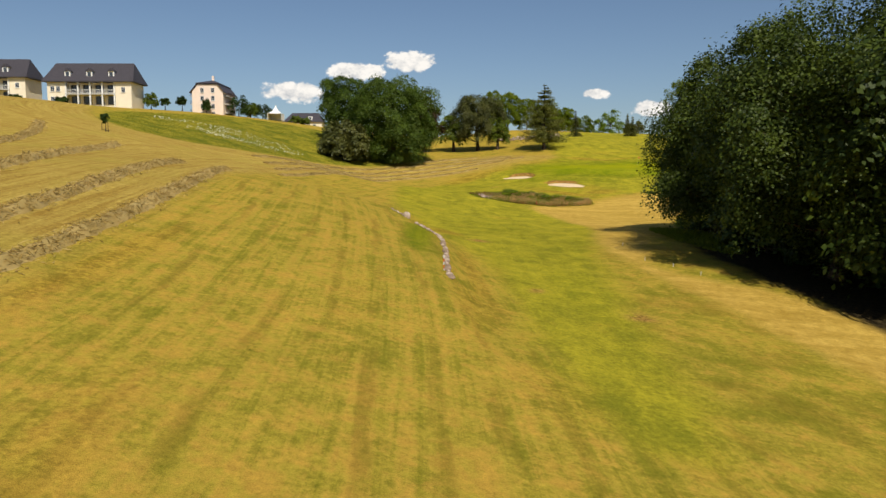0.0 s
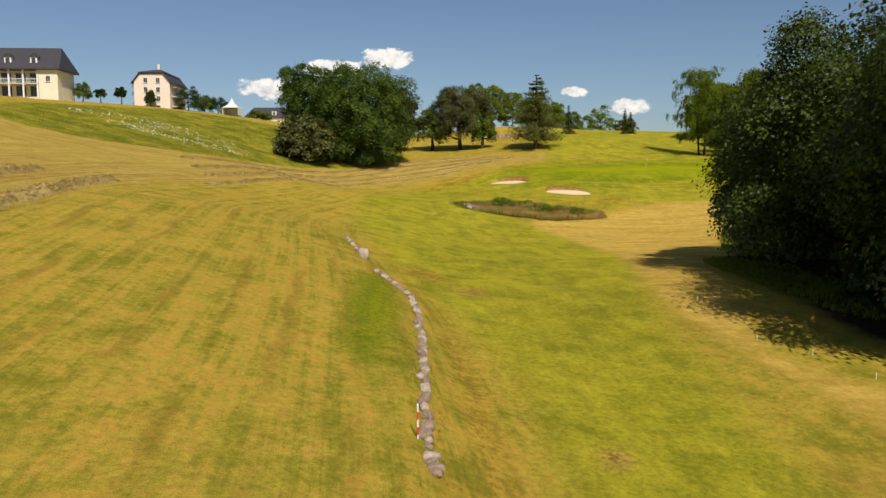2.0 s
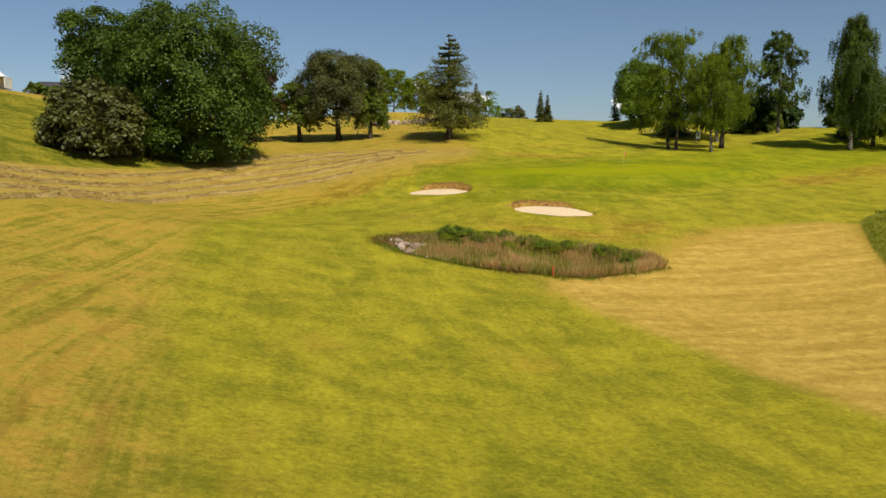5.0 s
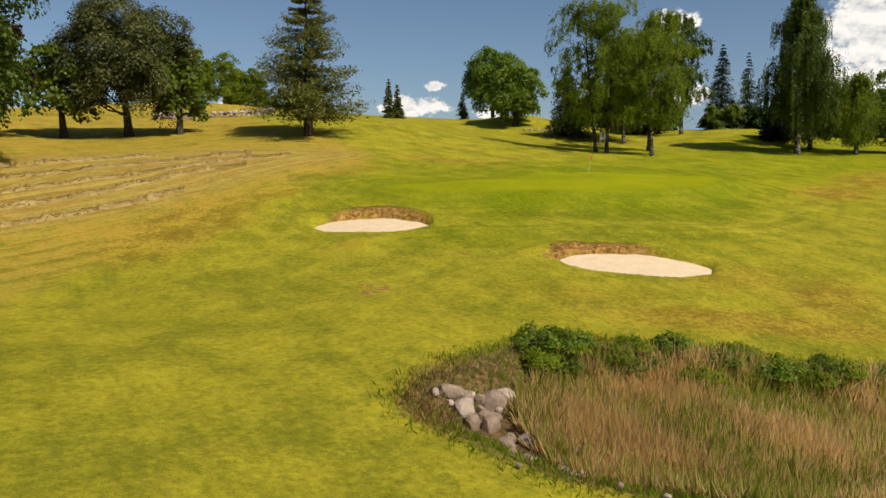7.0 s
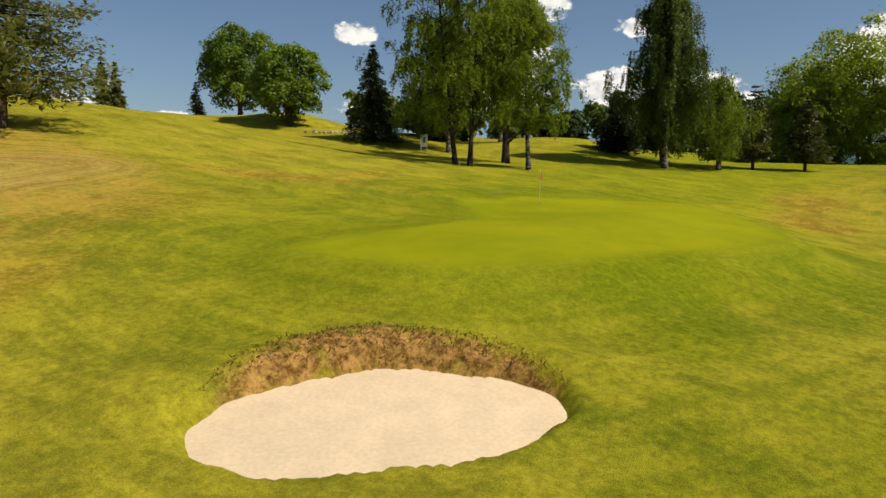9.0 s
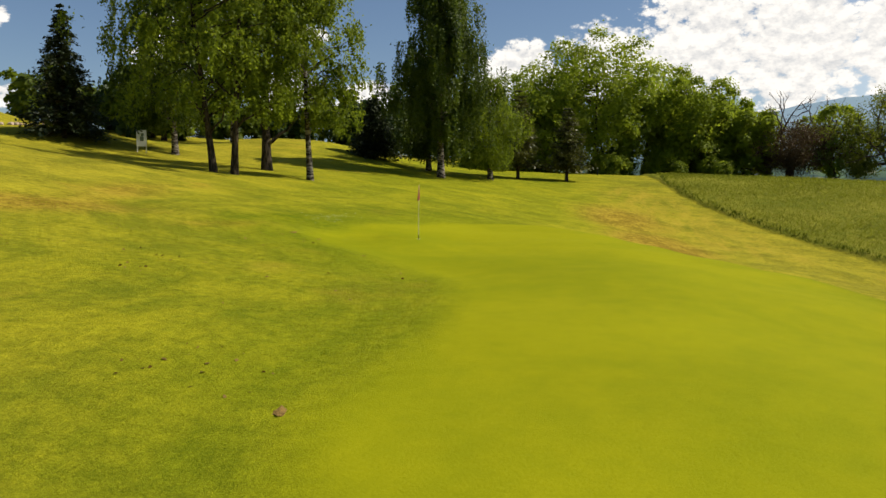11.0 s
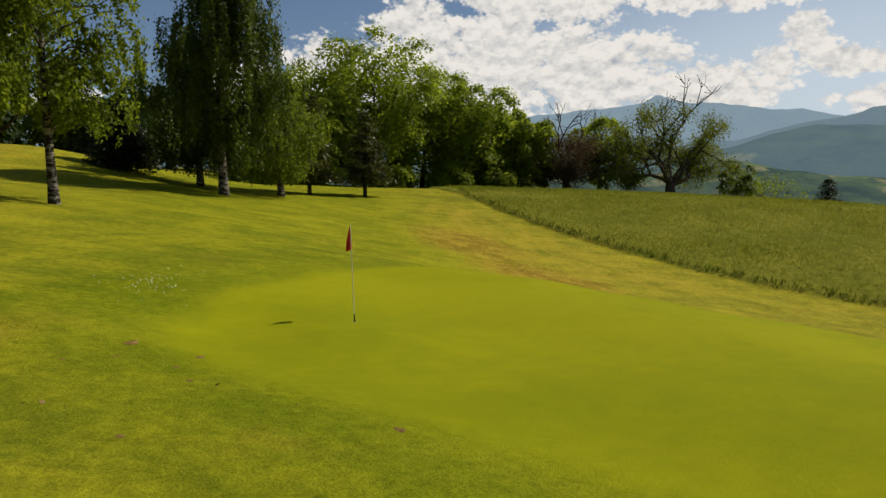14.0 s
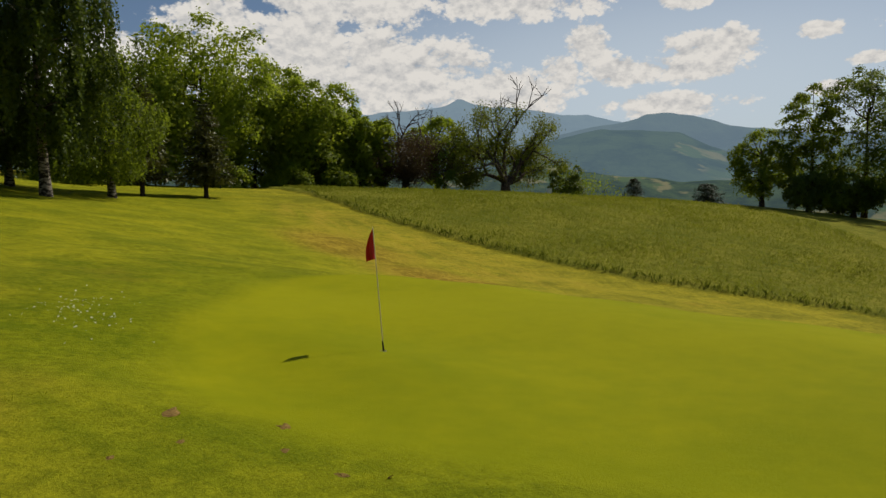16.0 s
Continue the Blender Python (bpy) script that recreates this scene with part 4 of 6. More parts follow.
def fork(tb, rng, p, d, ln, r, depth, tips, spread=0.55, rise=0.12):
    """A limb that divides again and again."""
    q = p + d * ln
    bend = rng.normal(size=3) * 0.07 * ln
    tb.add([p, (p + q) / 2 + bend, q], [r, r * 0.8, r * 0.6], 5 if r > 0.05 else 3)
    if depth == 0:
        tips.append(q)
        return
    tips.append((p + q) / 2 + bend)
    for _ in range(2 + (rng.random() < 0.45)):
        e = unit(d + rng.normal(size=3) * spread + [0, 0, rise])
        fork(tb, rng, q, e, ln * rng.uniform(0.62, 0.86), r * 0.6, depth - 1, tips, spread, rise)


def ragged_tree(name, at, height, label, seed, limbs, leaf=None, leaves=0, leaf_r=0.8, low=0.0, high=1.0, size=0.3, trunk_r=0.4, width=1.0, bark=None, category="tree", split=0.3, ball=None):
    """A half-dead tree with a forked bare skeleton, leaves only on part of it; ball: half width, half height and middle of a thicker lower crown."""
    rng = np.random.default_rng(seed)
    ob = thing(name, (*at, gz(*at)), label, category)
    tb, tips = Tubes(), []
    zt = height * split
    tb.add([(0, 0, -0.4), (0.1, 0.05, zt * 0.5), (0, 0.1, zt)], [trunk_r * 1.3, trunk_r, trunk_r * 0.8], 8)
    for dx, dy, dz, ln in limbs:
        fork(tb, rng, np.array([0, 0.1, zt * rng.uniform(0.75, 1.0)]), unit(np.array([dx * width, dy * width, dz], float)), ln * height, trunk_r * 0.5, 4, tips)
    if leaf is not None:
        tips = np.array([t for t in tips if low * height < t[2] < high * height])
        p = tips[rng.integers(0, len(tips), leaves)] + rng.normal(size=(leaves, 3)) * leaf_r
        if ball:
            knots = unit(rng.normal(size=(70, 3))) * rng.uniform(0.45, 1.0, (70, 1)) * [ball[0], ball[0], ball[1]] + [0, 0, ball[2]]
            n = leaves * 3 // 4
            p[:n] = knots[rng.integers(0, 70, n)] + rng.normal(size=(n, 3)) * ball[0] * [0.14, 0.14, 0.11]
            for q in knots[:40]:
                limb(tb, rng, (0, 0.1, zt * 0.9), q, 0.12, 0.02, 0.03, 4)
        n = unit(rng.normal(size=p.shape) + [0, 0, 0.6])
        v, f = cards(p, n, unit(rng.normal(size=p.shape)), size * (0.6 + 0.8 * rng.random(leaves)), rng)
        part("crown", mesh_np("crown", v, f), leaf, ob)
    part("trunk", tb.mesh("trunk"), bark or BARK_DEAD, ob)
    return ob


# the dense wood beside the fairway
WOOD = [(31, 58, 24, 10.3, 0.05), (41, 47, 25, 11, 0.1), (31.2, 77, 19.5, 9.6, 0.03), (45, 66, 25, 11, 0.1), (33.2, 90, 14, 6.8, 0.0), (52, 38, 23, 11, 0.1), (40, 33, 22, 9.5, 0.1), (35, 47, 22, 9.5, 0.1), (38, 74, 19, 9, 0.0)]
for i, (x, y, h, r, bare) in enumerate(WOOD):
    broadleaf("ash_tree", (x, y), h, r, "tall dense dark green tree whose boughs reach the ground", LEAF_WOOD, 40 + i, 360 if i in (0, 2, 4) else 200, 340 if i == 0 else 260 if i == 2 else 180 if i == 4 else 80, 0.26 if i in (0, 2, 4) else 0.5, bare, 0.45, group="wood beside the fairway", low=-0.97, spread=0.19, boxy=2.4)
# bushes added to darken the void under the boughs and hide lit grass
for i, (x, y) in enumerate([(33, 62), (37, 70), (40, 56), (44, 62), (30, 68), (35, 54)]):
    broadleaf("shade_filler_bush", (x, y), 4.2, 3.6, "dark bush added to fill the shade under the wood", LEAF_DARK, 340 + i, 60, 45, 0.5, 0.0, 0.12, group="thicket under the wood", low=-1.0, category="bush")

# round clump at the foot of the hill
broadleaf("chestnut_tree", (-12.3, 185.3), 21.5, 10.8, "broad round dark green tree in full leaf to the ground", LEAF_CHESTNUT, 11, 560, 190, 0.34, 0.0, 0.6, low=-1.0, spread=0.15)
broadleaf("oak_tree", (-27, 206), 18.5, 7, "dark green tree behind the round clump", LEAF_CHESTNUT, 12, 260, 130, 0.4, 0.02)
broadleaf("yew_tree", (-23.5, 177), 9.5, 5.5, "low dark brownish-green tree with dense foliage", NEEDLE_PINE, 13, 200, 80, 0.5, 0.0, low=-1.0)
broadleaf("copper_beech", (-5.6, 208.6), 17, 5.0, "tree with sparse reddish copper leaves", LEAF_RED, 14, 110, 60, 0.55, 0.12)
broadleaf("young_maple", (3, 213), 11, 4.2, "slender light green tree with loose foliage", LEAF_MID, 15, 90, 60, 0.5, 0.12)
broadleaf("scots_pine", (10, 212.7), 16.5, 7.4, "rounded pine with a forked bare trunk and dark needles", NEEDLE_PINE, 16, 340, 210, 0.25, 0.1, 0.4, low=-0.85, lobes=60)
broadleaf("young_maple", (15.5, 211), 9.5, 3.6, "small light green tree beside the pine", LEAF_MID, 17, 80, 50, 0.5, 0.14)
conifer("cedar_tree", (26.7, 198.1), 17, 7.8, "grey-green cedar with spreading ragged branches", NEEDLE_CEDAR, 18, 24, 12, 0.42, 0.12, 0.30, 0.66, 0.5, sprays=18, trunk_r=0.5, category="cedar", tufts=8, upturn=0.26, flat=0.055, loose=0.07)

# birches and neighbours beyond the green
birch("birch_tree", (62, 188.6), 20.5, 7.2, "tall weeping birch with two pale trunks", 21, 150, 9, stems=2, foot=2.0, low=0.12, bark=BARK_OLD)
birch("birch_tree", (66.6, 184.2), 16.5, 4.6, "slim weeping birch with one white trunk", 22, 85, 8, foot=2.4, low=0.17, trunk_r=0.2)
birch("birch_tree", (72.5, 190), 20, 6.2, "leaning birch with a dark forked trunk", 23, 115, 9, lean=1.2, foot=2.4, low=0.17, bark=BARK_OLD, trunk_r=0.34, fork_low=True)
birch("birch_tree", (79, 202), 17.5, 6.2, "dark weeping birch on the mound behind", 39, 100, 10, hang=(1.5, 4.0), tufts=40, foot=1.6, low=0.12, leaf=LEAF_WEEPING, size=0.28)
birch("birch_tree", (88, 178.6), 22.5, 5.4, "tall weeping birch with strands hanging to the grass", 24, 84, 28, hang=(2.0, 6.0), tufts=40, size=0.25, foot=1.0, low=0.14, leaf=LEAF_WEEPING, trunk_r=0.3)
birch("birch_tree", (94.6, 181.2), 13.0, 3.6, "lower weeping birch beside the tall one", 25, 64, 15, tufts=30, hang=(1.5, 4.5), foot=0.7, low=0.1, leaf=LEAF_WEEPING)
birch("birch_tree", (94.5, 174.5), 11.5, 4.2, "lower weeping birch beside the tall one", 41, 70, 12, tufts=30, hang=(1.2, 3.5), foot=0.8, low=0.1)
birch("birch_tree", (93, 203), 20.5, 6.0, "tall birch standing behind the others", 38, 80, 8, tufts=45, leaf=LEAF_WEEPING, size=0.3)
conifer("pine_tree", (100, 172), 10, 3.0, "small pine with a bare lower trunk", NEEDLE_PINE, 26, 20, 11, 0.45, 0.12, 0.05, 0.6, 0.4, tufts=4)
conifer("pine_tree", (102, 166.6), 8.4, 2.8, "small pine with a bare lower trunk", NEEDLE_PINE, 27, 20, 11, 0.45, 0.14, 0.05, 0.6, 0.4, tufts=4)
conifer("spruce_tree", (74.5, 209.8), 11.5, 3.7, "pointed dark green spruce beyond the birches", NEEDLE, 28, 34, 13, 0.5, tufts=4, group="spruces")
conifer("spruce_tree", (124.4, 220.3), 17.5, 4.4, "pointed dark green spruce beyond the birches", NEEDLE, 29, 34, 13, 0.5, tufts=4, group="spruces")
conifer("spruce_tree", (168, 247), 24, 5.0, "pointed dark green spruce beyond the birches", NEEDLE, 30, 30, 13, 0.5, tufts=4, group="spruces")
conifer("spruce_tree", (96.8, 187.9), 6.9, 3.2, "low broad dark spruce", NEEDLE, 31, 28, 15, 0.5, tufts=4, power=0.7, group="spruces")
broadleaf("lime_tree", (77.2, 227.3), 11.5, 4.6, "rounded bright green lime tree", LEAF_BRIGHT, 32, 200, 80, 0.42, 0.1, low=-1.0)
broadleaf("lime_tree", (90, 253), 16.0, 6.4, "rounded bright green lime tree", LEAF_BRIGHT, 33, 220, 80, 0.47, 0.14, low=-1.0)
conifer("fir_tree", (60, 243.7), 7.2, 1.4, "small slim fir, one of a pair", NEEDLE_CEDAR, 34, 20, 8, 0.5)
conifer("fir_tree", (61.5, 243), 6.2, 1.3, "small slim fir, one of a pair", NEEDLE_CEDAR, 35, 20, 8, 0.5)
conifer("fir_tree", (88, 262), 6.5, 1.8, "small fir on the ridge", NEEDLE_CEDAR, 36, 18, 8, 0.5)
conifer("fir_tree", (41, 232), 8, 2.2, "small fir beside the cedar", NEEDLE_PINE, 37, 18, 8, 0.5)
for i, (x, y, h, r) in enumerate([(18, 272, 15.5, 4.2), (24, 276, 16.5, 4.4), (31, 278, 14.5, 4.4), (39, 281, 14, 4.4), (46, 284, 12, 4.4)]):
    broadleaf("ridge_birch", (x, y), h, r, "slender grey-green birch on the ridge", LEAF_BIRCH, 60 + i, 150, 70, 0.42, 0.1, 0.2, BARK_BIRCH, "birch", "birches on the ridge")
for i, (x, y, h, r) in enumerate([(64, 345, 17, 6), (78, 350, 20, 7), (90, 352, 16, 5.5)]):
    broadleaf("ridge_tree", (x, y), h, r, "green tree on the far ridge", (LEAF_MID, LEAF_BRIGHT, NEEDLE_PINE)[i], 66 + i, 70, 60, 0.7, 0.15)

# the grove and the half-dead trees along the edge of the slope
GROVE = [(131, 163, 21.5, 8.5), (137, 170, 18, 8), (140, 155, 18, 7.5), (133, 149, 15.5, 6.2), (142, 145, 15, 6), (134, 141, 11.5, 4.6), (126, 171, 12, 4.5)]
for i, (x, y, h, r) in enumerate(GROVE):
    broadleaf("grove_tree", (x, y), h, r, "tall green tree with drooping foliage in the grove", LEAF_GROVE, 80 + i, 300, 76, 0.42, 0.0, 0.3, group="grove beyond the green", low=-1.0, spread=0.19, boxy=3.6)
for i, (x, y, h, r) in enumerate([(126, 161, 2.8, 2.6), (128, 153, 3.2, 2.8), (129, 146, 2.6, 2.4), (128, 178, 4, 3.4), (133, 177, 4, 3.6), (122, 176, 3.4, 3), (136, 160, 3.6, 3.4), (138, 148, 3.5, 3.2), (117, 178, 3.2, 3)]):
    broadleaf("grove_bush", (x, y), h, r, "leafy green bush at the foot of the grove", LEAF_GROVE, 360 + i, 110, 80, 0.3, 0.0, 0.1, group="bushes before the grove", low=-1.0, category="bush", spread=0.34, lobes=18)
ragged_tree("dead_tree", (131.6, 135), 16.0, "half-dead tree, bare grey limbs over withered leaves", 91, [(-0.45, 0.5, 1.5, 0.25), (0.35, -0.6, 1.4, 0.25), (0.2, 1.0, 0.6, 0.2), (-0.2, -1.0, 0.6, 0.2), (0.6, 0.2, 0.7, 0.2)], LEAF_BROWN, 30000, 0.9, 0.0, 0.5, 0.22, 0.6, width=1.3, split=0.16, ball=(5.6, 3.5, 4.9))
broadleaf("thicket_tree", (135, 128.5), 13.5, 5.2, "green tree behind the half-dead one", LEAF_GROVE, 92, 80, 60, 0.45, 0.08)
ragged_tree("dying_oak", (129, 120), 18.5, "stag-headed oak, bare at the top and leafy below", 93, [(0.1, 0, 1.8, 0.26), (-0.5, 1.0, 0.9, 0.2), (0.6, -1.0, 0.8, 0.2), (-0.3, -0.9, 1.1, 0.21), (0.2, 0.8, 1.3, 0.22), (0.1, 1.1, 0.35, 0.17), (0, -1.1, 0.35, 0.17)], LEAF_OLIVE, 24000, 0.6, 0.0, 0.74, 0.3, 0.8, 0.78, split=0.15)
broadleaf("hedge_tree", (131, 129), 8.5, 3.6, "bright green bush on the field edge", LEAF_BRIGHT, 94, 60, 60, 0.35, 0.04, 0.15)
broadleaf("hedge_tree", (128, 110), 6.5, 3.0, "green bush on the field edge", LEAF_MID, 95, 60, 60, 0.35, 0.04, 0.15)
ragged_tree("bare_sapling", (150, 90), 12.5, "thin sparsely leaved young tree", 96, [(0.4, 0.2, 1.2, 0.2), (-0.4, -0.2, 1.2, 0.2), (0, 0.3, 1.5, 0.2)], LEAF_BIRCH, 1600, 1.0, 0.3, 1.0, 0.4, 0.2)
conifer("field_conifer", (165, 66), 19.3, 6.5, "dark conifer beyond the meadow", NEEDLE, 97, 30, 14, 0.7, tufts=4, ragged=0.2, power=0.55)
conifer("field_conifer", (140.5, 68.5), 12.3, 5.8, "broad dark conifer beyond the meadow", NEEDLE, 98, 26, 16, 0.7, 0.0, 0.1, 0.42, tufts=4)
EDGE = [(95, 97.6, 16, 3.6), (90.5, 94, 19, 4.6), (99.5, 100.5, 10.5, 3.4), (85, 92, 17, 5.5), (80, 96, 9, 4), (93, 100, 5, 2.6), (88.5, 98.5, 5, 3)]
for i, (x, y, h, r) in enumerate(EDGE):
    broadleaf("edge_tree", (x, y), h, r, "loose green tree at the meadow's edge", LEAF_MID if i % 2 else LEAF_BIRCH, 110 + i, 140, 90, 0.28, 0.08, 0.25, group="trees at the meadow's edge", spread=0.24, lobes=46)


# ---- houses on the hill ----
def window(parent, x, z, w, h, y=0.0, shutters=False):
    """A framed window on a wall that faces -y: sill, frame and pane."""
    win = part("window", boxes(((x - w / 2 - 0.08, y - 0.05, z - 0.08), (x + w / 2 + 0.08, y + 0.02, z + h + 0.08))), WHITE, parent, "white-framed window")
    part("pane", boxes(((x - w / 2, y - 0.08, z), (x - 0.03, y - 0.052, z + h)), ((x + 0.03, y - 0.08, z), (x + w / 2, y - 0.052, z + h))), GLASS, win)
    part("sill", boxes(((x - w / 2 - 0.15, y - 0.18, z - 0.2), (x + w / 2 + 0.15, y, z - 0.09)), bevel=0.01), CONCRETE, win)


def hipped(bm, x0, x1, y0, y1, ze, zr, hip, thick=0.25):
    """A hipped roof with eaves at ze and a ridge at zr."""
    ym = (y0 + y1) / 2
    ring = [bm.verts.new(v) for v in ((x0, y0, ze), (x1, y0, ze), (x1, y1, ze), (x0, y1, ze))]
    low = [bm.verts.new((v.co.x, v.co.y, ze - thick)) for v in ring]
    a, b = bm.verts.new((x0 + hip, ym, zr)), bm.verts.new((x1 - hip, ym, zr))
    for f in ((ring[0], ring[1], b, a), (ring[1], ring[2], b), (ring[2], ring[3], a, b), (ring[3], ring[0], a)):
        bm.faces.new(f)
    for i in range(4):
        j = (i + 1) % 4
        bm.faces.new((low[i], low[j], ring[j], ring[i]))
    bm.faces.new(low[::-1])
    bmesh.ops.recalc_face_normals(bm, faces=bm.faces[:])


def residence(at, rz, label, length=22.0):
    """Two-storey holiday block: cream wings, loggias between, slate hipped roof with dormers."""
    ob = thing("residence", at, label, "house", "houses on the hill", rz)
    L, D = length, 8.5
    part("wall", boxes(((0, 0, -3), (4.6, D, 6.3)), ((L - 4.2, 0, -3), (L, D, 6.3)), ((4.6, 2.2, -3), (L - 4.2, D, 6.3))), WALL_CREAM, ob)
    bm = bmesh.new()
    hipped(bm, -0.9, L + 0.9, -0.9, D + 0.9, 6.2, 11.4, 1.5)
    roof = part("roof", bm, SLATE, ob, "dark slate hipped roof")
    part("balcony_slab", boxes(((4.6, -0.1, 2.75), (L - 4.2, 2.2, 3.0))), CONCRETE, ob)
    rails = [((4.6, -0.05, 3.9), (L - 4.2, 0.03, 4.0)), ((4.6, -0.05, 3.15), (L - 4.2, 0.03, 3.22))]
    rails += [((x, -0.03, 3.2), (x + 0.05, 0.02, 3.95)) for x in np.arange(4.7, L - 4.3, 0.45)]
    part("railing", boxes(*rails), WHITE, ob, "white balcony railing")
    for x in np.linspace(4.8, L - 4.5, 5):
        part("post", boxes(((x - 0.16, -0.05, -3), (x + 0.16, 0.3, 6.3)), bevel=0.02), WHITE, ob)
    for x in np.linspace(6.4, L - 6.0, 4):
        for z in (0.3, 3.2):
            door = part("glazed_door", boxes(((x - 1.1, 2.12, z), (x + 1.1, 2.2, z + 2.2))), WOOD_DARK, ob)
            part("pane", boxes(((x - 1.0, 2.08, z + 0.1), (x - 0.05, 2.115, z + 2.1)), ((x + 0.05, 2.08, z + 0.1), (x + 1.0, 2.115, z + 2.1))), GLASS, door)
    for x, z in ((1.4, 3.6), (2.9, 3.6), (1.4, 0.9), (L - 2.1, 3.4)):
        window(ob, x, z, 0.9, 1.2)
    for k in range(3):
        x = L * (0.24 + 0.26 * k)
        part("dormer", boxes(((x - 0.75, 0.4, 7.2), (x + 0.75, 3.4, 8.9))), WHITE, roof, "white dormer")
        part("pane", boxes(((x - 0.45, 0.36, 7.5), (x + 0.45, 0.398, 8.6))), GLASS, roof)
        bm = bmesh.new()
        prism(bm, [(x - 1.0, 8.8), (x, 9.7), (x + 1.0, 8.8)], 0.2, 3.6)
        part("dormer_roof", bm, SLATE, roof)
    return ob


residence((-104.2, 198.0, 18.7), 1, "long cream house with slate roof, dormers and balconies")
residence((-133.5, 200.5, 20.2), 1, "cream house with slate roof, one wing in view")


def villa(at, rz):
    ob = thing("villa", at, "tall pale pink house with half-hipped slate roof", "house", "houses on the hill", rz)
    ob.matrix_basis = ob.matrix_basis @ Matrix.Diagonal((0.84, 1, 1, 1))
    bm = bmesh.new()
    prism(bm, [(0, -3), (11, -3), (11, 7.0), (9.0, 9.0), (2.0, 9.0), (0, 7.0)], 0, 13)
    part("wall", bm, WALL_PINK, ob)
    roof = bmesh.new()
    for ring in ([(-0.7, 6.4), (2.0, 9.15), (2.0, 9.45), (-0.9, 6.5)], [(11.7, 6.4), (9.0, 9.15), (9.0, 9.45), (11.9, 6.5)]):
        prism(roof, ring, -0.5, 13.5)
    hipped(roof, 1.5, 9.5, -0.5, 13.5, 9.4, 11.0, 4.0, 0.2)
    rf = part("roof", roof, SLATE, ob, "dark half-hipped slate roof")
    part("chimney", boxes(((5.2, 5.5, 10.4), (5.9, 6.2, 12.2)), bevel=0.03), WALL_PINK, rf)
    for z in (-0.4, 1.9, 4.3, 6.7):
        for x in (3.6, 7.4):
            window(ob, x, z, 1.1, 1.25)
    for k, z in enumerate((0.6, 3.2, 5.6)):
        for side, x in ((-1, -1.3), (1, 11.0)):
            slab = part("balcony", boxes(((x, 1.5, z), (x + 1.3, 9, z + 0.2))), CONCRETE, ob)
            part("railing", boxes(*[((x + (1.22 if side > 0 else 0.02), y, z + 0.2), (x + (1.28 if side > 0 else 0.08), y + 0.08, z + 1.15)) for y in np.arange(1.6, 8.9, 0.6)], ((x + (1.2 if side > 0 else 0), 1.5, z + 1.1), (x + (1.3 if side > 0 else 0.1), 9, z + 1.2))), WOOD_DARK, slab)
    return ob


villa((-74.8, 224, 18.2), 0)


def cottage(at, rz, label):
    ob = thing("cottage", at, label, "house", "houses on the hill", rz)
    part("wall", boxes(((0, 0, -2), (14, 8, 3.0))), WALL_CREAM, ob)
    bm = bmesh.new()
    hipped(bm, -0.6, 14.6, -0.6, 8.6, 3.1, 6.6, 2.5)
    roof = part("roof", bm, SLATE, ob, "dark slate roof")
    for x in (3.2, 9.5):
        part("dormer", boxes(((x - 0.7, 0.3, 3.6), (x + 0.7, 3.0, 5.0))), WHITE, roof, "white dormer")
        part("pane", boxes(((x - 0.4, 0.26, 3.9), (x + 0.4, 0.298, 4.8))), GLASS, roof)
    for x in (2, 6.5, 11):
        window(ob, x, 0.8, 1.0, 1.2)


cottage((-60, 285, 17.6), 0, "low house with slate roof behind the trees")


def marquee(at):
    ob = thing("marquee", at, "small white pointed canvas marquee on the grass", "tent")
    bm = bmesh.new()
    w, rings = 2.3, ((2.3, 2.1), (1.35, 2.6), (0.7, 3.3), (0.28, 4.2), (0.03, 4.9))
    loops = [[bm.verts.new((r * a, r * b, z)) for a, b in ((-1, -1), (1, -1), (1, 1), (-1, 1))] for r, z in rings]
    for lo, hi in zip(loops, loops[1:]):
        for i in range(4):
            bm.faces.new((lo[i], lo[(i + 1) % 4], hi[(i + 1) % 4], hi[i]))
    bm.faces.new(loops[-1])
    part("canopy", bm, CANVAS, ob)
    part("side_wall", boxes(((-2.25, 2.2, 0), (2.25, 2.25, 2.1)), ((-2.25, -2.2, 0), (-2.2, 2.2, 2.1)), ((2.2, -2.2, 0), (2.25, 2.2, 2.1))), CANVAS, ob)
    for x, y in ((-2.2, -2.2), (2.2, -2.2)):
        part("pole", boxes(((x - 0.05, y - 0.05, 0), (x + 0.05, y + 0.05, 2.15))), WHITE, ob)


marquee((-53.5, 240, gz(-53.5, 240)))

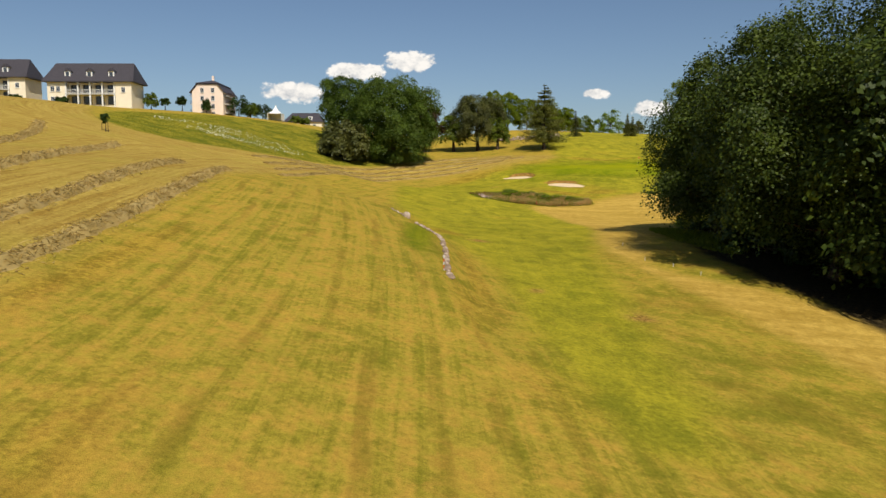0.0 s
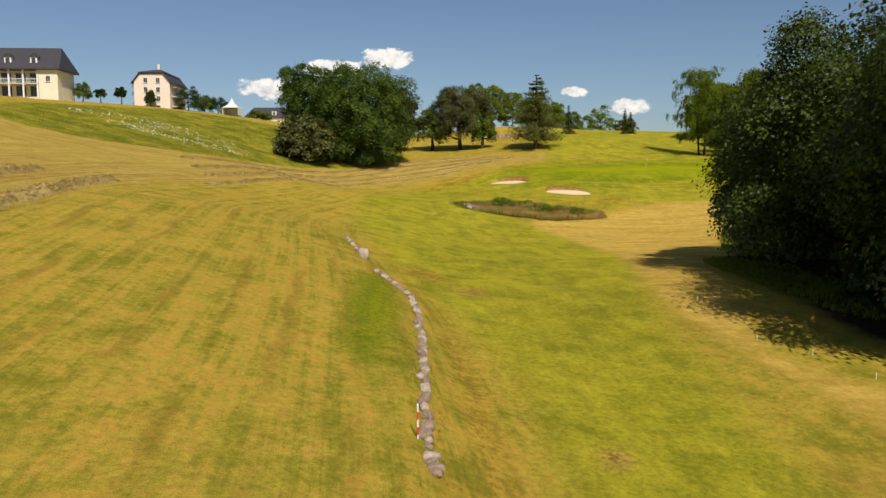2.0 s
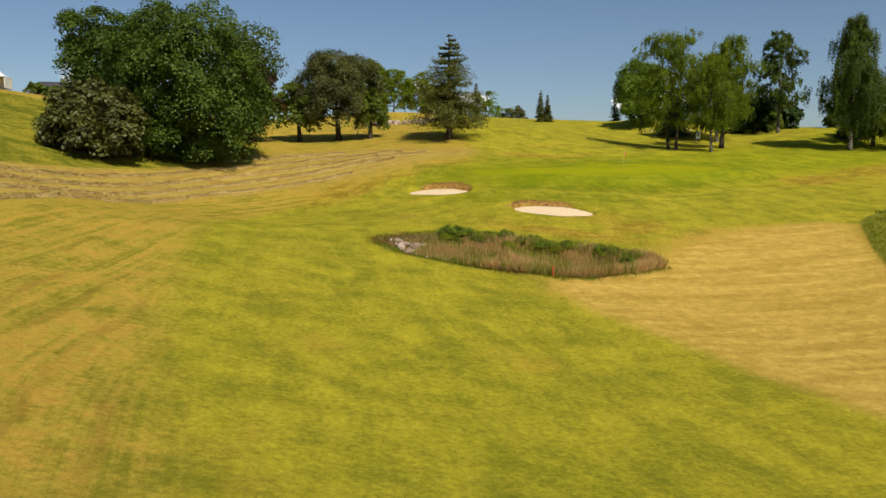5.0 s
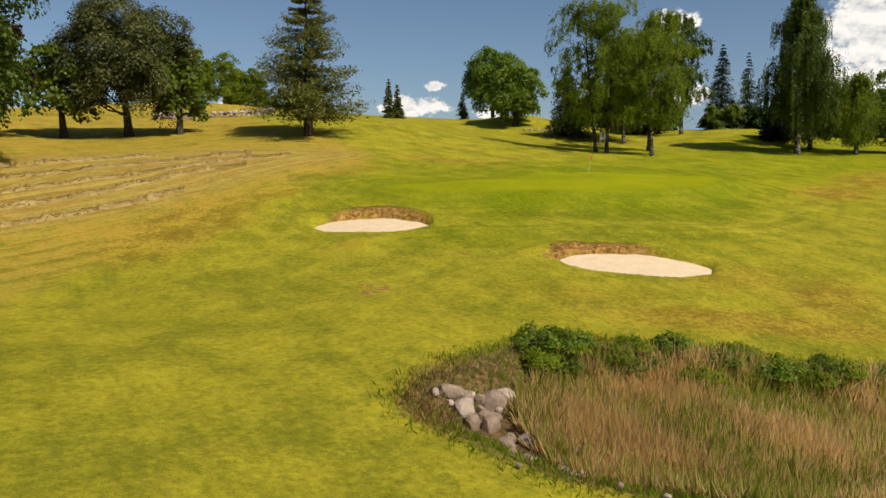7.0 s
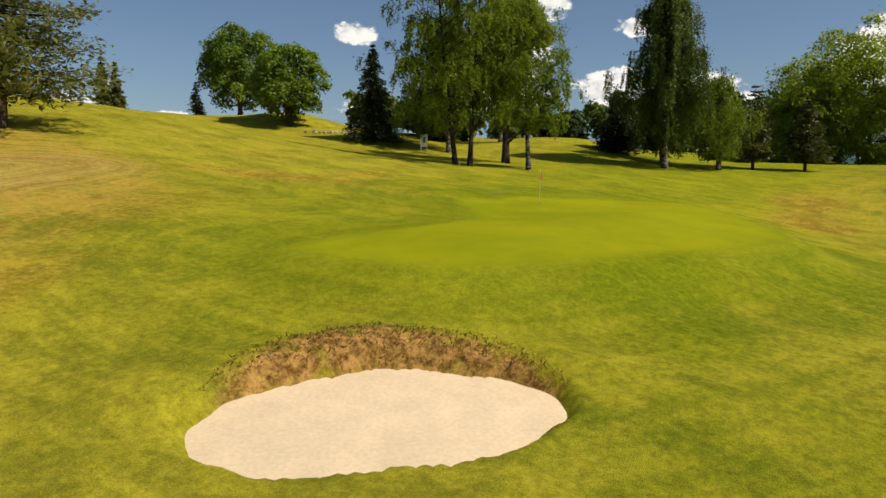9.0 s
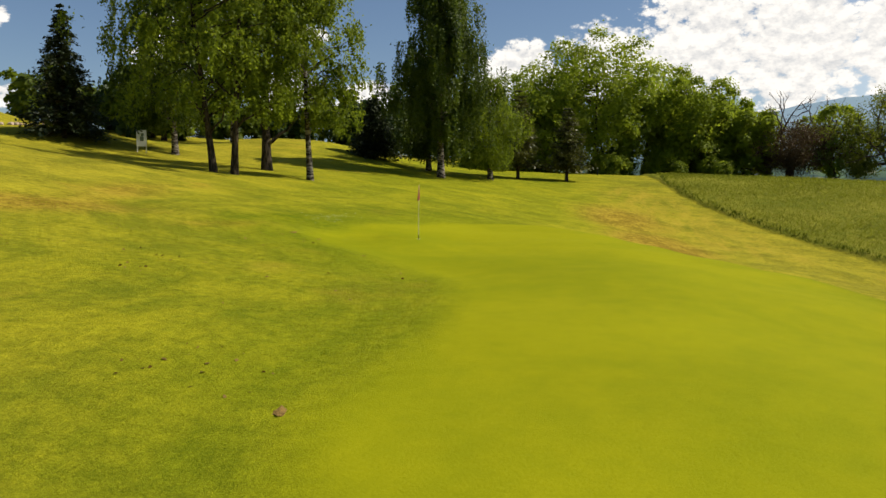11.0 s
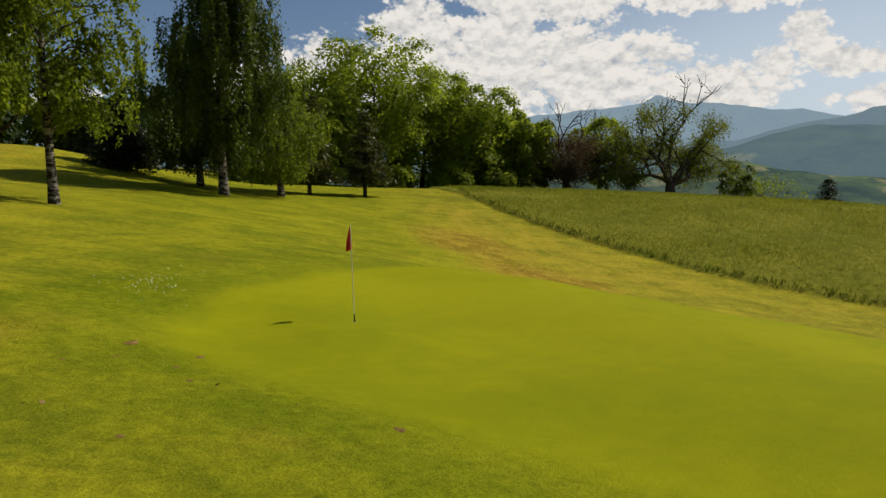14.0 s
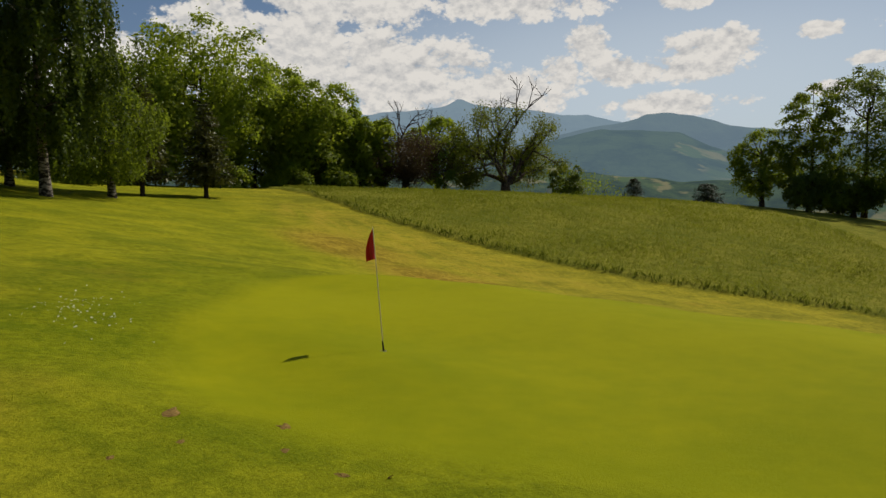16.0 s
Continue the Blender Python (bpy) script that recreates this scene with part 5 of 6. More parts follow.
# shrubs and small trees round the houses
for i, (x, y, h, r, mat, kind) in enumerate([
    (-80, 206, 4.6, 2.1, LEAF_MID, "bushy green tree beside the long house"),
    (-78.5, 212, 3.4, 1.3, LEAF_DARK, "clipped round tree on a thin stem"),
    (-75.5, 217, 4.2, 1.5, LEAF_DARK, "clipped round tree on a thin stem"),
    (-70, 222, 4.6, 1.3, LEAF_DARK, "small dark tree before the pink house"),
    (-62, 228, 6.6, 3.0, LEAF_DARK, "spreading dark tree beside the pink house"),
    (-60, 234, 4.6, 2.4, LEAF_MID, "green shrub beside the pink house"),
    (-60, 250, 5.2, 3.0, LEAF_DARK, "dark round tree on the crest"),
    (-66, 256, 5.6, 3.2, LEAF_DARK, "dark round tree on the crest"),
    (-49, 250, 2.6, 1.8, LEAF_MID, "green shrub on the crest"),
    (-46, 250, 2.4, 1.8, LEAF_MID, "green shrub on the crest"),
    (-98, 193, 1.8, 1.4, LEAF_DARK, "low shrub before the long house"),
    (-110, 193, 2.0, 1.6, LEAF_DARK, "low shrub before the long house"),
]):
    stem = 0.42 if "clipped" in kind else 0.06
    broadleaf("garden_tree", (x, y), h, r, kind, mat, 150 + i, 50, 55, 0.32, stem, 0.12, group="garden trees on the hill", spread=0.26)


def sapling(at):
    ob = broadleaf("staked_sapling", at, 2.7, 0.55, "young dark tree tied between stakes", LEAF_DARK, 170, 24, 40, 0.2, 0.4, 0.05, spread=0.4)
    for x in (-0.5, 0.45):
        tb = Tubes()
        tb.add([(x, 0, -0.2), (x * 0.9, 0, 1.3)], [0.04, 0.035], 6)
        part("stake", tb.mesh("stake"), WOOD_DARK, ob, "wooden stake")


sapling((-49.2, 109))

# ---- far tree belts behind the birches ----
for i, (x, y, h, r) in enumerate([(128, 196, 10, 5.5), (136, 205, 9, 6), (124, 209, 5.5, 4), (142, 192, 13, 6), (150, 182, 12, 6), (120, 216, 5, 4), (108, 222, 7, 4.5), (100, 232, 7, 4.5), (156, 172, 12, 6), (98, 216, 9, 4.5), (94, 212, 8, 4), (110, 230, 6, 5), (130, 214, 5.5, 4.5), (140, 200, 9, 6), (147, 190, 12, 6.5), (153, 178, 12, 6.5), (104, 222, 7, 5), (131, 200, 7, 5)]):
    broadleaf("belt_tree", (x, y), h, r, "dark green tree in the belt behind the birches", LEAF_MID if i % 2 else LEAF_DARK, 180 + i, 80, 48, 0.72, 0.0, 0.25, group="tree belt behind the birches", low=-1.0, boxy=3.6)


# ---- golf things ----
def flagstick(x, y):
    z = gz(x, y)
    ob = thing("flagstick", (x, y, z), "thin pale flagstick with a limp red flag in the hole", "flag")
    tb = Tubes()
    tb.add([(0.022, 0.004, 0.16), (0.16, 0.03, 1.2), (0.29, 0.055, 2.13)], [0.0095, 0.0085, 0.007], 8)
    part("pole", tb.mesh("pole"), plain("pale_yellow_glassfibre", (0.72, 0.66, 0.48), 0.4, 0.05), ob)
    tb = Tubes()
    tb.add([(-0.01, 0, -0.1), (0, 0, 0.02), (0.02, 0.004, 0.14), (0.025, 0.005, 0.18)], [0.016, 0.016, 0.015, 0.009], 10)
    part("ferrule", tb.mesh("ferrule"), DARK, ob, "black ferrule at the foot")
    tb = Tubes()
    tb.add([(0, 0, -0.12), (0, 0, 0.008)], [0.054, 0.054], 20)
    part("cup", tb.mesh("cup"), WHITE, ob)
    n, k = 14, 9
    v = []
    for i in range(n):
        s = i / (n - 1)
        wide = 0.02 + 0.15 * math.sin(min(s * 1.15, 1) * 1.57) ** 0.8
        for j in range(k):
            u = j / (k - 1)
            fold = 0.035 * math.sin(u * 9 + s * 2.2) * (0.3 + s)
            v.append((0.29 - 0.074 * s + 0.012 + fold + wide * u * 1.3, 0.055 - 0.014 * s - fold * 0.6 + wide * u * 0.45, 2.11 - 0.53 * s - 0.06 * u))
    f = [(i * k + j, i * k + j + 1, (i + 1) * k + j + 1, (i + 1) * k + j) for i in range(n - 1) for j in range(k - 1)]
    flag = part("flag", mesh_np("flag", v, f, True), RED, ob, "red cloth flag hanging limp")
    so = flag.modifiers.new("thick", "SOLIDIFY")
    so.thickness = 0.004


flagstick(44.75, 171.5)


def board_sign(name, at, w, h, foot, label, rz, emblem=True):
    ob = thing(name, (*at, gz(*at)), label, "sign", rz=rz)
    part("board", boxes(((-w / 2, -0.03, foot), (w / 2, 0.03, foot + h)), bevel=0.01), WHITE, ob)
    for x in (-w / 2 + 0.06, w / 2 - 0.06):
        part("leg", boxes(((x - 0.035, -0.035, -0.3), (x + 0.035, 0.035, foot)), bevel=0.008), WHITE, ob)
    if emblem:
        part("emblem", boxes(((-w * 0.16, -0.042, foot + h * 0.32), (w * 0.2, -0.034, foot + h * 0.6)), ((-w * 0.06, -0.042, foot + h * 0.62), (w * 0.22, -0.034, foot + h * 0.8)), bevel=0.002), plain("grey_green_print", (0.16, 0.2, 0.14)), ob, "plain dark emblem")


board_sign("course_sign", (76.4, 203.6), 0.85, 1.45, 0.55, "white notice board with a dark emblem on two legs", -60)
board_sign("field_sign", (122, 117), 0.75, 0.9, 0.6, "small white board at the meadow's edge", -118, False)


def post(name, x, y, h, r, mat, label, cap=None):
    ob = thing(name, (x, y, gz(x, y)), label, "post")
    tb = Tubes()
    tb.add([(0, 0, -0.2), (0, 0, h * 0.97), (0, 0, h), (0, 0, h + 0.004)], [r, r, r * 0.8, 0.001], 10)
    part("shaft", tb.mesh("shaft"), mat, ob)
    if cap:
        part("head", boxes(((-0.14, -0.06, h - 0.02), (0.14, 0.06, h + 0.2)), bevel=0.015), cap, ob, "pale box head")


post("ball_washer", 119, 162.8, 0.85, 0.05, DARK, "thin post with a pale box on top", WHITE)
post("hazard_stake", 15.6, 123.7, 0.75, 0.035, RED, "short red stake at the pond's edge")


def striped_pole(x, y):
    ob = thing("marker_pole", (x, y, gz(x, y)), "red and white banded marker pole by the stones", "post")
    for k in range(5):
        tb = Tubes()
        tb.add([(0, 0, -0.1 + 0.2 * k), (0, 0, 0.1 + 0.2 * k)], [0.022, 0.022], 10)
        part("band", tb.mesh("band"), RED if k % 2 else WHITE, ob, "red band" if k % 2 else "white band")
    tb = Tubes()
    tb.add([(0, 0, 0.89), (0, 0, 0.91), (0, 0, 0.92)], [0.022, 0.018, 0.002], 10)
    part("cap", tb.mesh("cap"), WHITE, ob)


striped_pole(0.05, 43.6)
for x, y in ((16.5, 60.1), (18.2, 58.1), (19.4, 55.2), (16.7, 68.5)):
    post("white_stake", x, y, 0.28, 0.022, CONCRETE, "short white stake before the wood")


def bench(x, y, rz):
    ob = thing("bench", (x, y, gz(x, y)), "pale concrete bench at the meadow's edge", "bench", rz=rz)
    part("seat", boxes(((-0.9, -0.25, 0.55), (0.9, 0.25, 0.72)), bevel=0.02), CONCRETE, ob)
    for s in (-0.65, 0.65):
        part("leg", boxes(((s - 0.12, -0.2, -0.2), (s + 0.12, 0.2, 0.55)), bevel=0.02), CONCRETE, ob)


bench(126.5, 127, -115)


# ---- stones ----
def stone_mesh(seed, stretch):
    bm = bmesh.new()
    bmesh.ops.create_icosphere(bm, subdivisions=2, radius=1)
    co = np.array([v.co[:] for v in bm.verts])
    r = 1 + 0.22 * lumps(co, seed, 6, 1.9) + 0.10 * lumps(co, seed + 9, 8, 4.5)
    co = np.clip(co * r[:, None], -0.85, 0.85) * stretch
    for v, c in zip(bm.verts, co):
        v.co = c
    me = bpy.data.meshes.new("stone")
    bm.to_mesh(me)
    bm.free()
    return me


STONES = [stone_mesh(300 + i, s) for i, s in enumerate([(1, 0.7, 0.6), (0.8, 0.8, 0.6), (1.1, 0.6, 0.5), (0.9, 0.75, 0.75), (0.7, 0.7, 0.85)])]
for i, me in enumerate(STONES):
    me.materials.append(PALE_STONE if i % 2 else STONE)


def stones(parent, spots, seed):
    """Stones as parts of a wall or rockery: x, y, lift and size of each."""
    rng = np.random.default_rng(seed)
    inv = parent.matrix_basis.inverted()
    for x, y, lift, s in spots:
        ob = new("stone", STONES[rng.integers(0, 5)])
        ob.parent = parent
        ob.matrix_basis = inv @ (pose(x, y, gz(x, y) + lift, *rng.uniform(-18, 18, 2), rng.uniform(0, 360)) @ Matrix.Diagonal((*(s * rng.uniform(0.8, 1.2, 3)), 1)))


def stone_row(label, path, step, size, tiers, seed, jitter=0.15):
    rng = np.random.default_rng(seed)
    path = np.asarray(path, float)
    seg = np.r_[0, np.cumsum(np.hypot(*np.diff(path, axis=0).T))]
    ob = thing("stone_wall", (*path[0], gz(*path[0])), label, "stone wall")
    spots = []
    for k in range(tiers):
        for s in np.arange(rng.random() * step, seg[-1], step):
            x, y = (np.interp(s + rng.normal() * step * 0.2, seg, path[:, i]) + rng.normal() * jitter for i in (0, 1))
            spots.append((x, y, size * (0.25 + 0.9 * k), size * rng.uniform(0.75, 1.25)))
    stones(ob, spots, seed)
    return ob


stone_row("low tumbled line of pale stones edging the bank", [(0.45, 41.8), (0.3, 44), (0.28, 47), (0.2, 52), (0.0, 59), (-0.45, 62.6), (-1.2, 64.6), (-2.4, 66.6)], 0.27, 0.21, 1, 1, 0.07)
low_wall = stone_row("low tumbled line of pale stones edging the bank", [(-3.6, 72.4), (-4.1, 75), (-4.95, 79.7), (-5.85, 84)], 0.38, 0.2, 1, 2, 0.1)
big = new("stone", STONES[3])
big.parent = low_wall
big.matrix_basis = low_wall.matrix_basis.inverted() @ (pose(-3.5, 71.6, gz(-3.5, 71.6) + 0.2, 8, 6, 20) @ Matrix.Diagonal((0.42, 0.5, 0.65, 1)))
stone_row("low rough stone wall at the foot of the mound", [(75.5, 222.4), (79, 220), (83.5, 217.6)], 0.6, 0.36, 1, 3)
stone_row("grey stone retaining wall across the ridge", [(18, 244), (27, 244), (38, 243)], 0.85, 0.62, 2, 4)

rockery = thing("rockery", (6, 133, gz(6, 133)), "boulders at the pond's shallow end among reeds", "rocks")
rng = np.random.default_rng(5)
spots = [(6.0 + 2.6 * rng.random() + 0.35 * k * 0.1, 131.2 + 4.6 * rng.random(), 0.12, rng.uniform(0.16, 0.5)) for k in range(34)]
spots += [(5.6 + 0.7 * k + 0.2 * rng.normal(), 130.3 - 0.75 * k + 0.2 * rng.normal(), 0.08, rng.uniform(0.08, 0.18)) for k in range(4)]
stones(rockery, spots, 6)

# turf clods lying about the green
CLODS = [(41.0, 175.3), (40.6, 174.2), (39.7, 174.4), (40.0, 175.3), (38.9, 174.1), (39.6, 175.9), (37, 171.5), (36.4, 174.4), (32, 173.9), (31.4, 172.1), (30.9, 170.3), (30.3, 169.8), (23.8, 168.6)]
clod_mat = plain("brown_turf", (0.25, 0.16, 0.05), 0.95, 0.3, 9.0, bump=0.8, spec=0.03)
for i, (x, y) in enumerate(CLODS):
    rng = np.random.default_rng(700 + i)
    bm = bmesh.new()
    bmesh.ops.create_icosphere(bm, subdivisions=2, radius=0.11, matrix=Matrix.Diagonal((1, 0.6, 0.13, 1)))
    for v in bm.verts:
        v.co *= 1 + 0.3 * rng.normal()
    ob = part("turf_clod", bm, clod_mat)
    ob.matrix_basis = pose(x, y, gz(x, y), 0, 0, rng.uniform(-30, 30)) @ Matrix.Scale((1.5, 1.1, 0.6, 0.6, 0.7)[i] if i < 5 else 1.3 if i == 12 else 0.55 + 0.25 * (i % 3 == 0), 4)
    tagged(ob, "small brown clod of loose turf on the grass", "turf", "turf clods round the green")


# ---- hay, reeds and meadow grass ----
def stuff(name, v, f, material, label, category):
    return tagged(part(name, mesh_np(name, v, f), material), label, category, kind="stuff")


def windrow(path, width, height, seed):
    """A raked row of hay: an uneven ridge under loose straw."""
    rng = np.random.default_rng(seed)
    path = rounded_line(path)
    seg = np.r_[0, np.cumsum(np.hypot(*np.diff(path, axis=0).T))]
    s = np.arange(0, seg[-1], 0.45)
    x, y = np.interp(s, seg, path[:, 0]), np.interp(s, seg, path[:, 1])
    t = unit(np.stack([np.gradient(x), np.gradient(y)], 1))
    side = np.stack([-t[:, 1], t[:, 0]], 1)
    u = np.linspace(-1, 1, 9)
    lump = 0.65 + 0.5 * rng.random(len(s)) + 0.25 * np.sin(s * 1.7)
    w = width * (0.75 + 0.3 * rng.random(len(s)))
    px = x[:, None] + side[:, :1] * (u * w[:, None]) + rng.normal(size=(len(s), 9)) * 0.06
    py = y[:, None] + side[:, 1:] * (u * w[:, None]) + rng.normal(size=(len(s), 9)) * 0.06
    up = height * lump[:, None] * (1 - np.abs(u) ** 1.6)[None] * (0.7 + 0.6 * rng.random((len(s), 9)))
    pz = ground_z(px.ravel(), py.ravel()).reshape(px.shape) - 0.05 + up
    v0 = np.stack([px, py, pz], -1).reshape(-1, 3)
    i = (np.arange(len(s) - 1)[:, None] * 9 + np.arange(8)[None]).ravel()
    f0 = np.stack([i, i + 9, i + 10, i + 1], 1)
    n = int(seg[-1] * 70)
    k, j = rng.integers(0, len(s), n), rng.normal(size=n) * 0.55
    c = np.stack([x[k] + side[k, 0] * j * w[k], y[k] + side[k, 1] * j * w[k]], 1) + rng.normal(size=(n, 2)) * 0.15
    lift = height * lump[k] * np.exp(-((j * 1.1) ** 2)) * (0.6 + 0.6 * rng.random(n))
    p = np.stack([c[:, 0], c[:, 1], ground_z(c[:, 0], c[:, 1]) + lift], 1)
    v1, f1 = cards(p, unit(rng.normal(size=p.shape) * 0.6 + [0, 0, 1]), unit(rng.normal(size=p.shape) * [1, 1, 0.4]), 0.2 + 0.32 * rng.random(n), rng, 0.15, 0.1)
    return stuff("hay_windrow", np.concatenate([v0, v1]), np.concatenate([f0, f1 + len(v0)]), STRAW, "raked row of drying hay on the stubble", "hay")


def rounded_line(path):
    path = np.asarray(path, float)
    for _ in range(2):
        a, b = path[:-1], path[1:]
        path = np.concatenate([path[:1], np.stack([0.75 * a + 0.25 * b, 0.25 * a + 0.75 * b], 1).reshape(-1, 2), path[-1:]])
    return path


ROWS_OF_HAY = [
    ([(-16.0, -6), (-16.6, 18), (-16.9, 32), (-17.4, 40), (-18.5, 50), (-21, 66), (-25.4, 87)], 0.75, 0.32),
    ([(-20.3, 0), (-20.8, 34), (-22.2, 45), (-25, 60), (-29.6, 84)], 0.75, 0.34),
    ([(-24, 5), (-26.5, 38), (-31.5, 57), (-35.8, 72), (-41.4, 95)], 0.8, 0.34),
    ([(-31, 20), (-36, 50), (-43, 72), (-50, 92), (-56, 104)], 0.8, 0.32),
    ([(-42, 40), (-50, 68), (-60, 92), (-70, 104)], 0.8, 0.32),
    ([(-52, 60), (-62, 88), (-78, 108)], 0.8, 0.32),
    ([(-23.5, 108), (-20.5, 130), (-17, 152), (-11, 167.5), (-4.5, 170.6), (1.7, 171.7), (8.2, 174.9)], 0.5, 0.24),
    ([(-26, 116), (-23, 136), (-19, 156), (-12, 170.5), (-4.5, 174.6), (1.3, 176.0), (8.6, 179.7), (15, 182)], 0.5, 0.24),
    ([(-29, 122), (-26, 142), (-21, 161), (-12, 175), (-3, 179.5), (5, 181), (12, 184), (20, 186)], 0.5, 0.24),
    ([(-33, 130), (-29, 148), (-22, 166), (-12, 180.5), (-2, 184.5), (8.4, 186), (17, 188.5)], 0.5, 0.24),
    ([(-8, 187), (0, 190), (9, 190.5)], 0.5, 0.24),
]
for i, (path, w, h) in enumerate(ROWS_OF_HAY):
    windrow(path, w, h, 400 + i)


def sprinkle(rng, ring, n, lo=None):
    """Random places inside an outline."""
    ring = np.asarray(ring, float)
    a, b = ring.min(0), ring.max(0)
    p = rng.uniform(a, b, (n, 2))
    d = blob(p[:, 0], p[:, 1], ring)
    return p[d > (0 if lo is None else lo)]


def blades(name, p, h, material, label, category, rng, slim=0.14, lean=0.25, sink=0.05):
    z = ground_z(p[:, 0], p[:, 1])
    way = unit(rng.normal(size=(len(p), 3)) * [lean, lean, 0.05] + [0, 0, 1])
    c = np.stack([p[:, 0], p[:, 1], z - sink], 1) + way * (h * 0.5)[:, None]
    nrm = unit(rng.normal(size=(len(p), 3)) * [1, 1, 0.15])
    nrm = unit(nrm - (nrm * way).sum(1, keepdims=True) * way)
    v, f = cards(c, nrm, way, h, rng, slim, 0.05)
    return stuff(name, v, f, material, label, category)


rng = np.random.default_rng(500)
NEAR_MEADOW = [(105, 156), (91.6, 154.9), (83, 152.4), (75, 149), (68.8, 146), (64.5, 142), (58.5, 137), (53, 138.4), (56, 128), (70, 118), (90, 108), (125, 112), (134, 130), (134, 154)]
p = sprinkle(rng, NEAR_MEADOW, 120000, 0.0)
tall = 1 + 0.35 * lumps(np.stack([p[:, 0], p[:, 1], 0 * p[:, 0]], 1), 78, 12, 0.45)
blades("meadow_grass", p, (0.16 + 0.28 * rng.random(len(p))) * tall, BLADE, "tall uncut meadow grass in seed", "grass", rng, 0.13, 0.9)
edge = sprinkle(rng, NEAR_MEADOW, 60000, 0.0)
edge = edge[blob(edge[:, 0], edge[:, 1], ROUGH) < 0.8 + 0.5 * lumps(np.stack([edge[:, 0], edge[:, 1], 0 * edge[:, 0]], 1), 79, 9, 0.8)]
blades("meadow_edge", edge, 0.2 + 0.28 * rng.random(len(edge)), BLADE_EDGE, "dark green fringe where the meadow meets the mown grass", "grass", rng, 0.25, 0.4)
p = sprinkle(rng, [(53, 138), (45, 128.5), (38.3, 117.5), (33.2, 106), (30.5, 97), (30, 88), (48, 92), (64, 110), (62, 130)], 55000, 0.0)
blades("meadow_grass", p, 0.15 + 0.22 * rng.random(len(p)), BLADE, "tall uncut meadow grass below the wood", "grass", rng, 0.2, 0.7)
p = sprinkle(rng, [(25, 63), (22.5, 72), (23.5, 84), (26, 93), (31, 92), (30, 70)], 9000, 0.0)
blades("woodside_grass", p, 0.15 + 0.3 * rng.random(len(p)), BLADE, "weeds along the foot of the wood", "grass", rng, 0.3, 0.4)
p = sprinkle(rng, BANK, 38000, 0.3)
blades("bank_grass", p, 0.1 + 0.2 * rng.random(len(p)), BLADE_BANK, "tall grass on the bank below the houses", "grass", rng, 0.3, 0.6)
UMBELS = [(-60, 150), (-58, 163), (-46, 170), (-34, 168), (-28, 158), (-36, 147), (-46, 144)]
p = sprinkle(rng, UMBELS, 9000, 0.0)
p = p[(lumps(np.stack([p[:, 0], p[:, 1], 0 * p[:, 0]], 1), 77, 9, 0.5) + rng.normal(size=len(p)) * 0.9) > 1.25]
z = ground_z(p[:, 0], p[:, 1]) + 0.6 + 0.25 * rng.random(len(p))
v, f = cards(np.stack([p[:, 0], p[:, 1], z], 1), unit(rng.normal(size=(len(p), 3)) * 0.35 + [0, -0.3, 1]), unit(rng.normal(size=(len(p), 3))), 0.16 + 0.18 * rng.random(len(p)), rng, 0.9)
stuff("wild_umbels", v, f, FLOWER, "white flower heads among the bank's grass", "flowers")

daisy = np.stack([rng.normal(48, 1.3, 110), rng.normal(176.2, 0.45, 110)], 1)
z = ground_z(daisy[:, 0], daisy[:, 1]) + 0.03
v, f = cards(np.stack([daisy[:, 0], daisy[:, 1], z], 1), unit(rng.normal(size=(110, 3)) * 0.3 + [0, 0, 1]), unit(rng.normal(size=(110, 3))), 0.03 + 0.02 * rng.random(110), rng, 1.0)
stuff("daisies", v, f, FLOWER, "tiny white daisies in the grass by the green", "flowers")

# short turf in reach of the eye on the near side of the green
p = sprinkle(rng, [(13, 160), (22, 156), (30, 162), (38, 170), (43, 178), (40, 185), (28, 183), (16, 173)], 260000, 0.0)
p = p[blob(p[:, 0], p[:, 1], GREEN) < -0.3]
p = p[lumps(np.stack([p[:, 0], p[:, 1], 0 * p[:, 0]], 1), 84, 12, 2.2) + rng.normal(size=len(p)) * 0.5 > -0.3]
blades("lawn_turf", p, 0.018 + 0.018 * rng.random(len(p)), BLADE_LAWN, "short tufted turf round the green", "grass", rng, 0.3, 1.6, 0.004)

# leaf litter and scuffed turf about the near side of the green
p = np.stack([rng.uniform(24, 40, 900), rng.uniform(166, 181, 900)], 1)
p = p[(blob(p[:, 0], p[:, 1], GREEN) < -0.4) & (lumps(np.stack([p[:, 0], p[:, 1], 0 * p[:, 0]], 1), 81, 9, 1.1) > 0.35)]
z = ground_z(p[:, 0], p[:, 1]) + 0.012
v, f = cards(np.stack([p[:, 0], p[:, 1], z], 1), unit(rng.normal(size=(len(p), 3)) * 0.35 + [0, 0, 1]), unit(rng.normal(size=(len(p), 3))), 0.04 + 0.07 * rng.random(len(p)), rng, 0.7)
stuff("leaf_litter", v, f, TURF_DRY, "small brown leaves and grass scraps on the turf", "leaves")

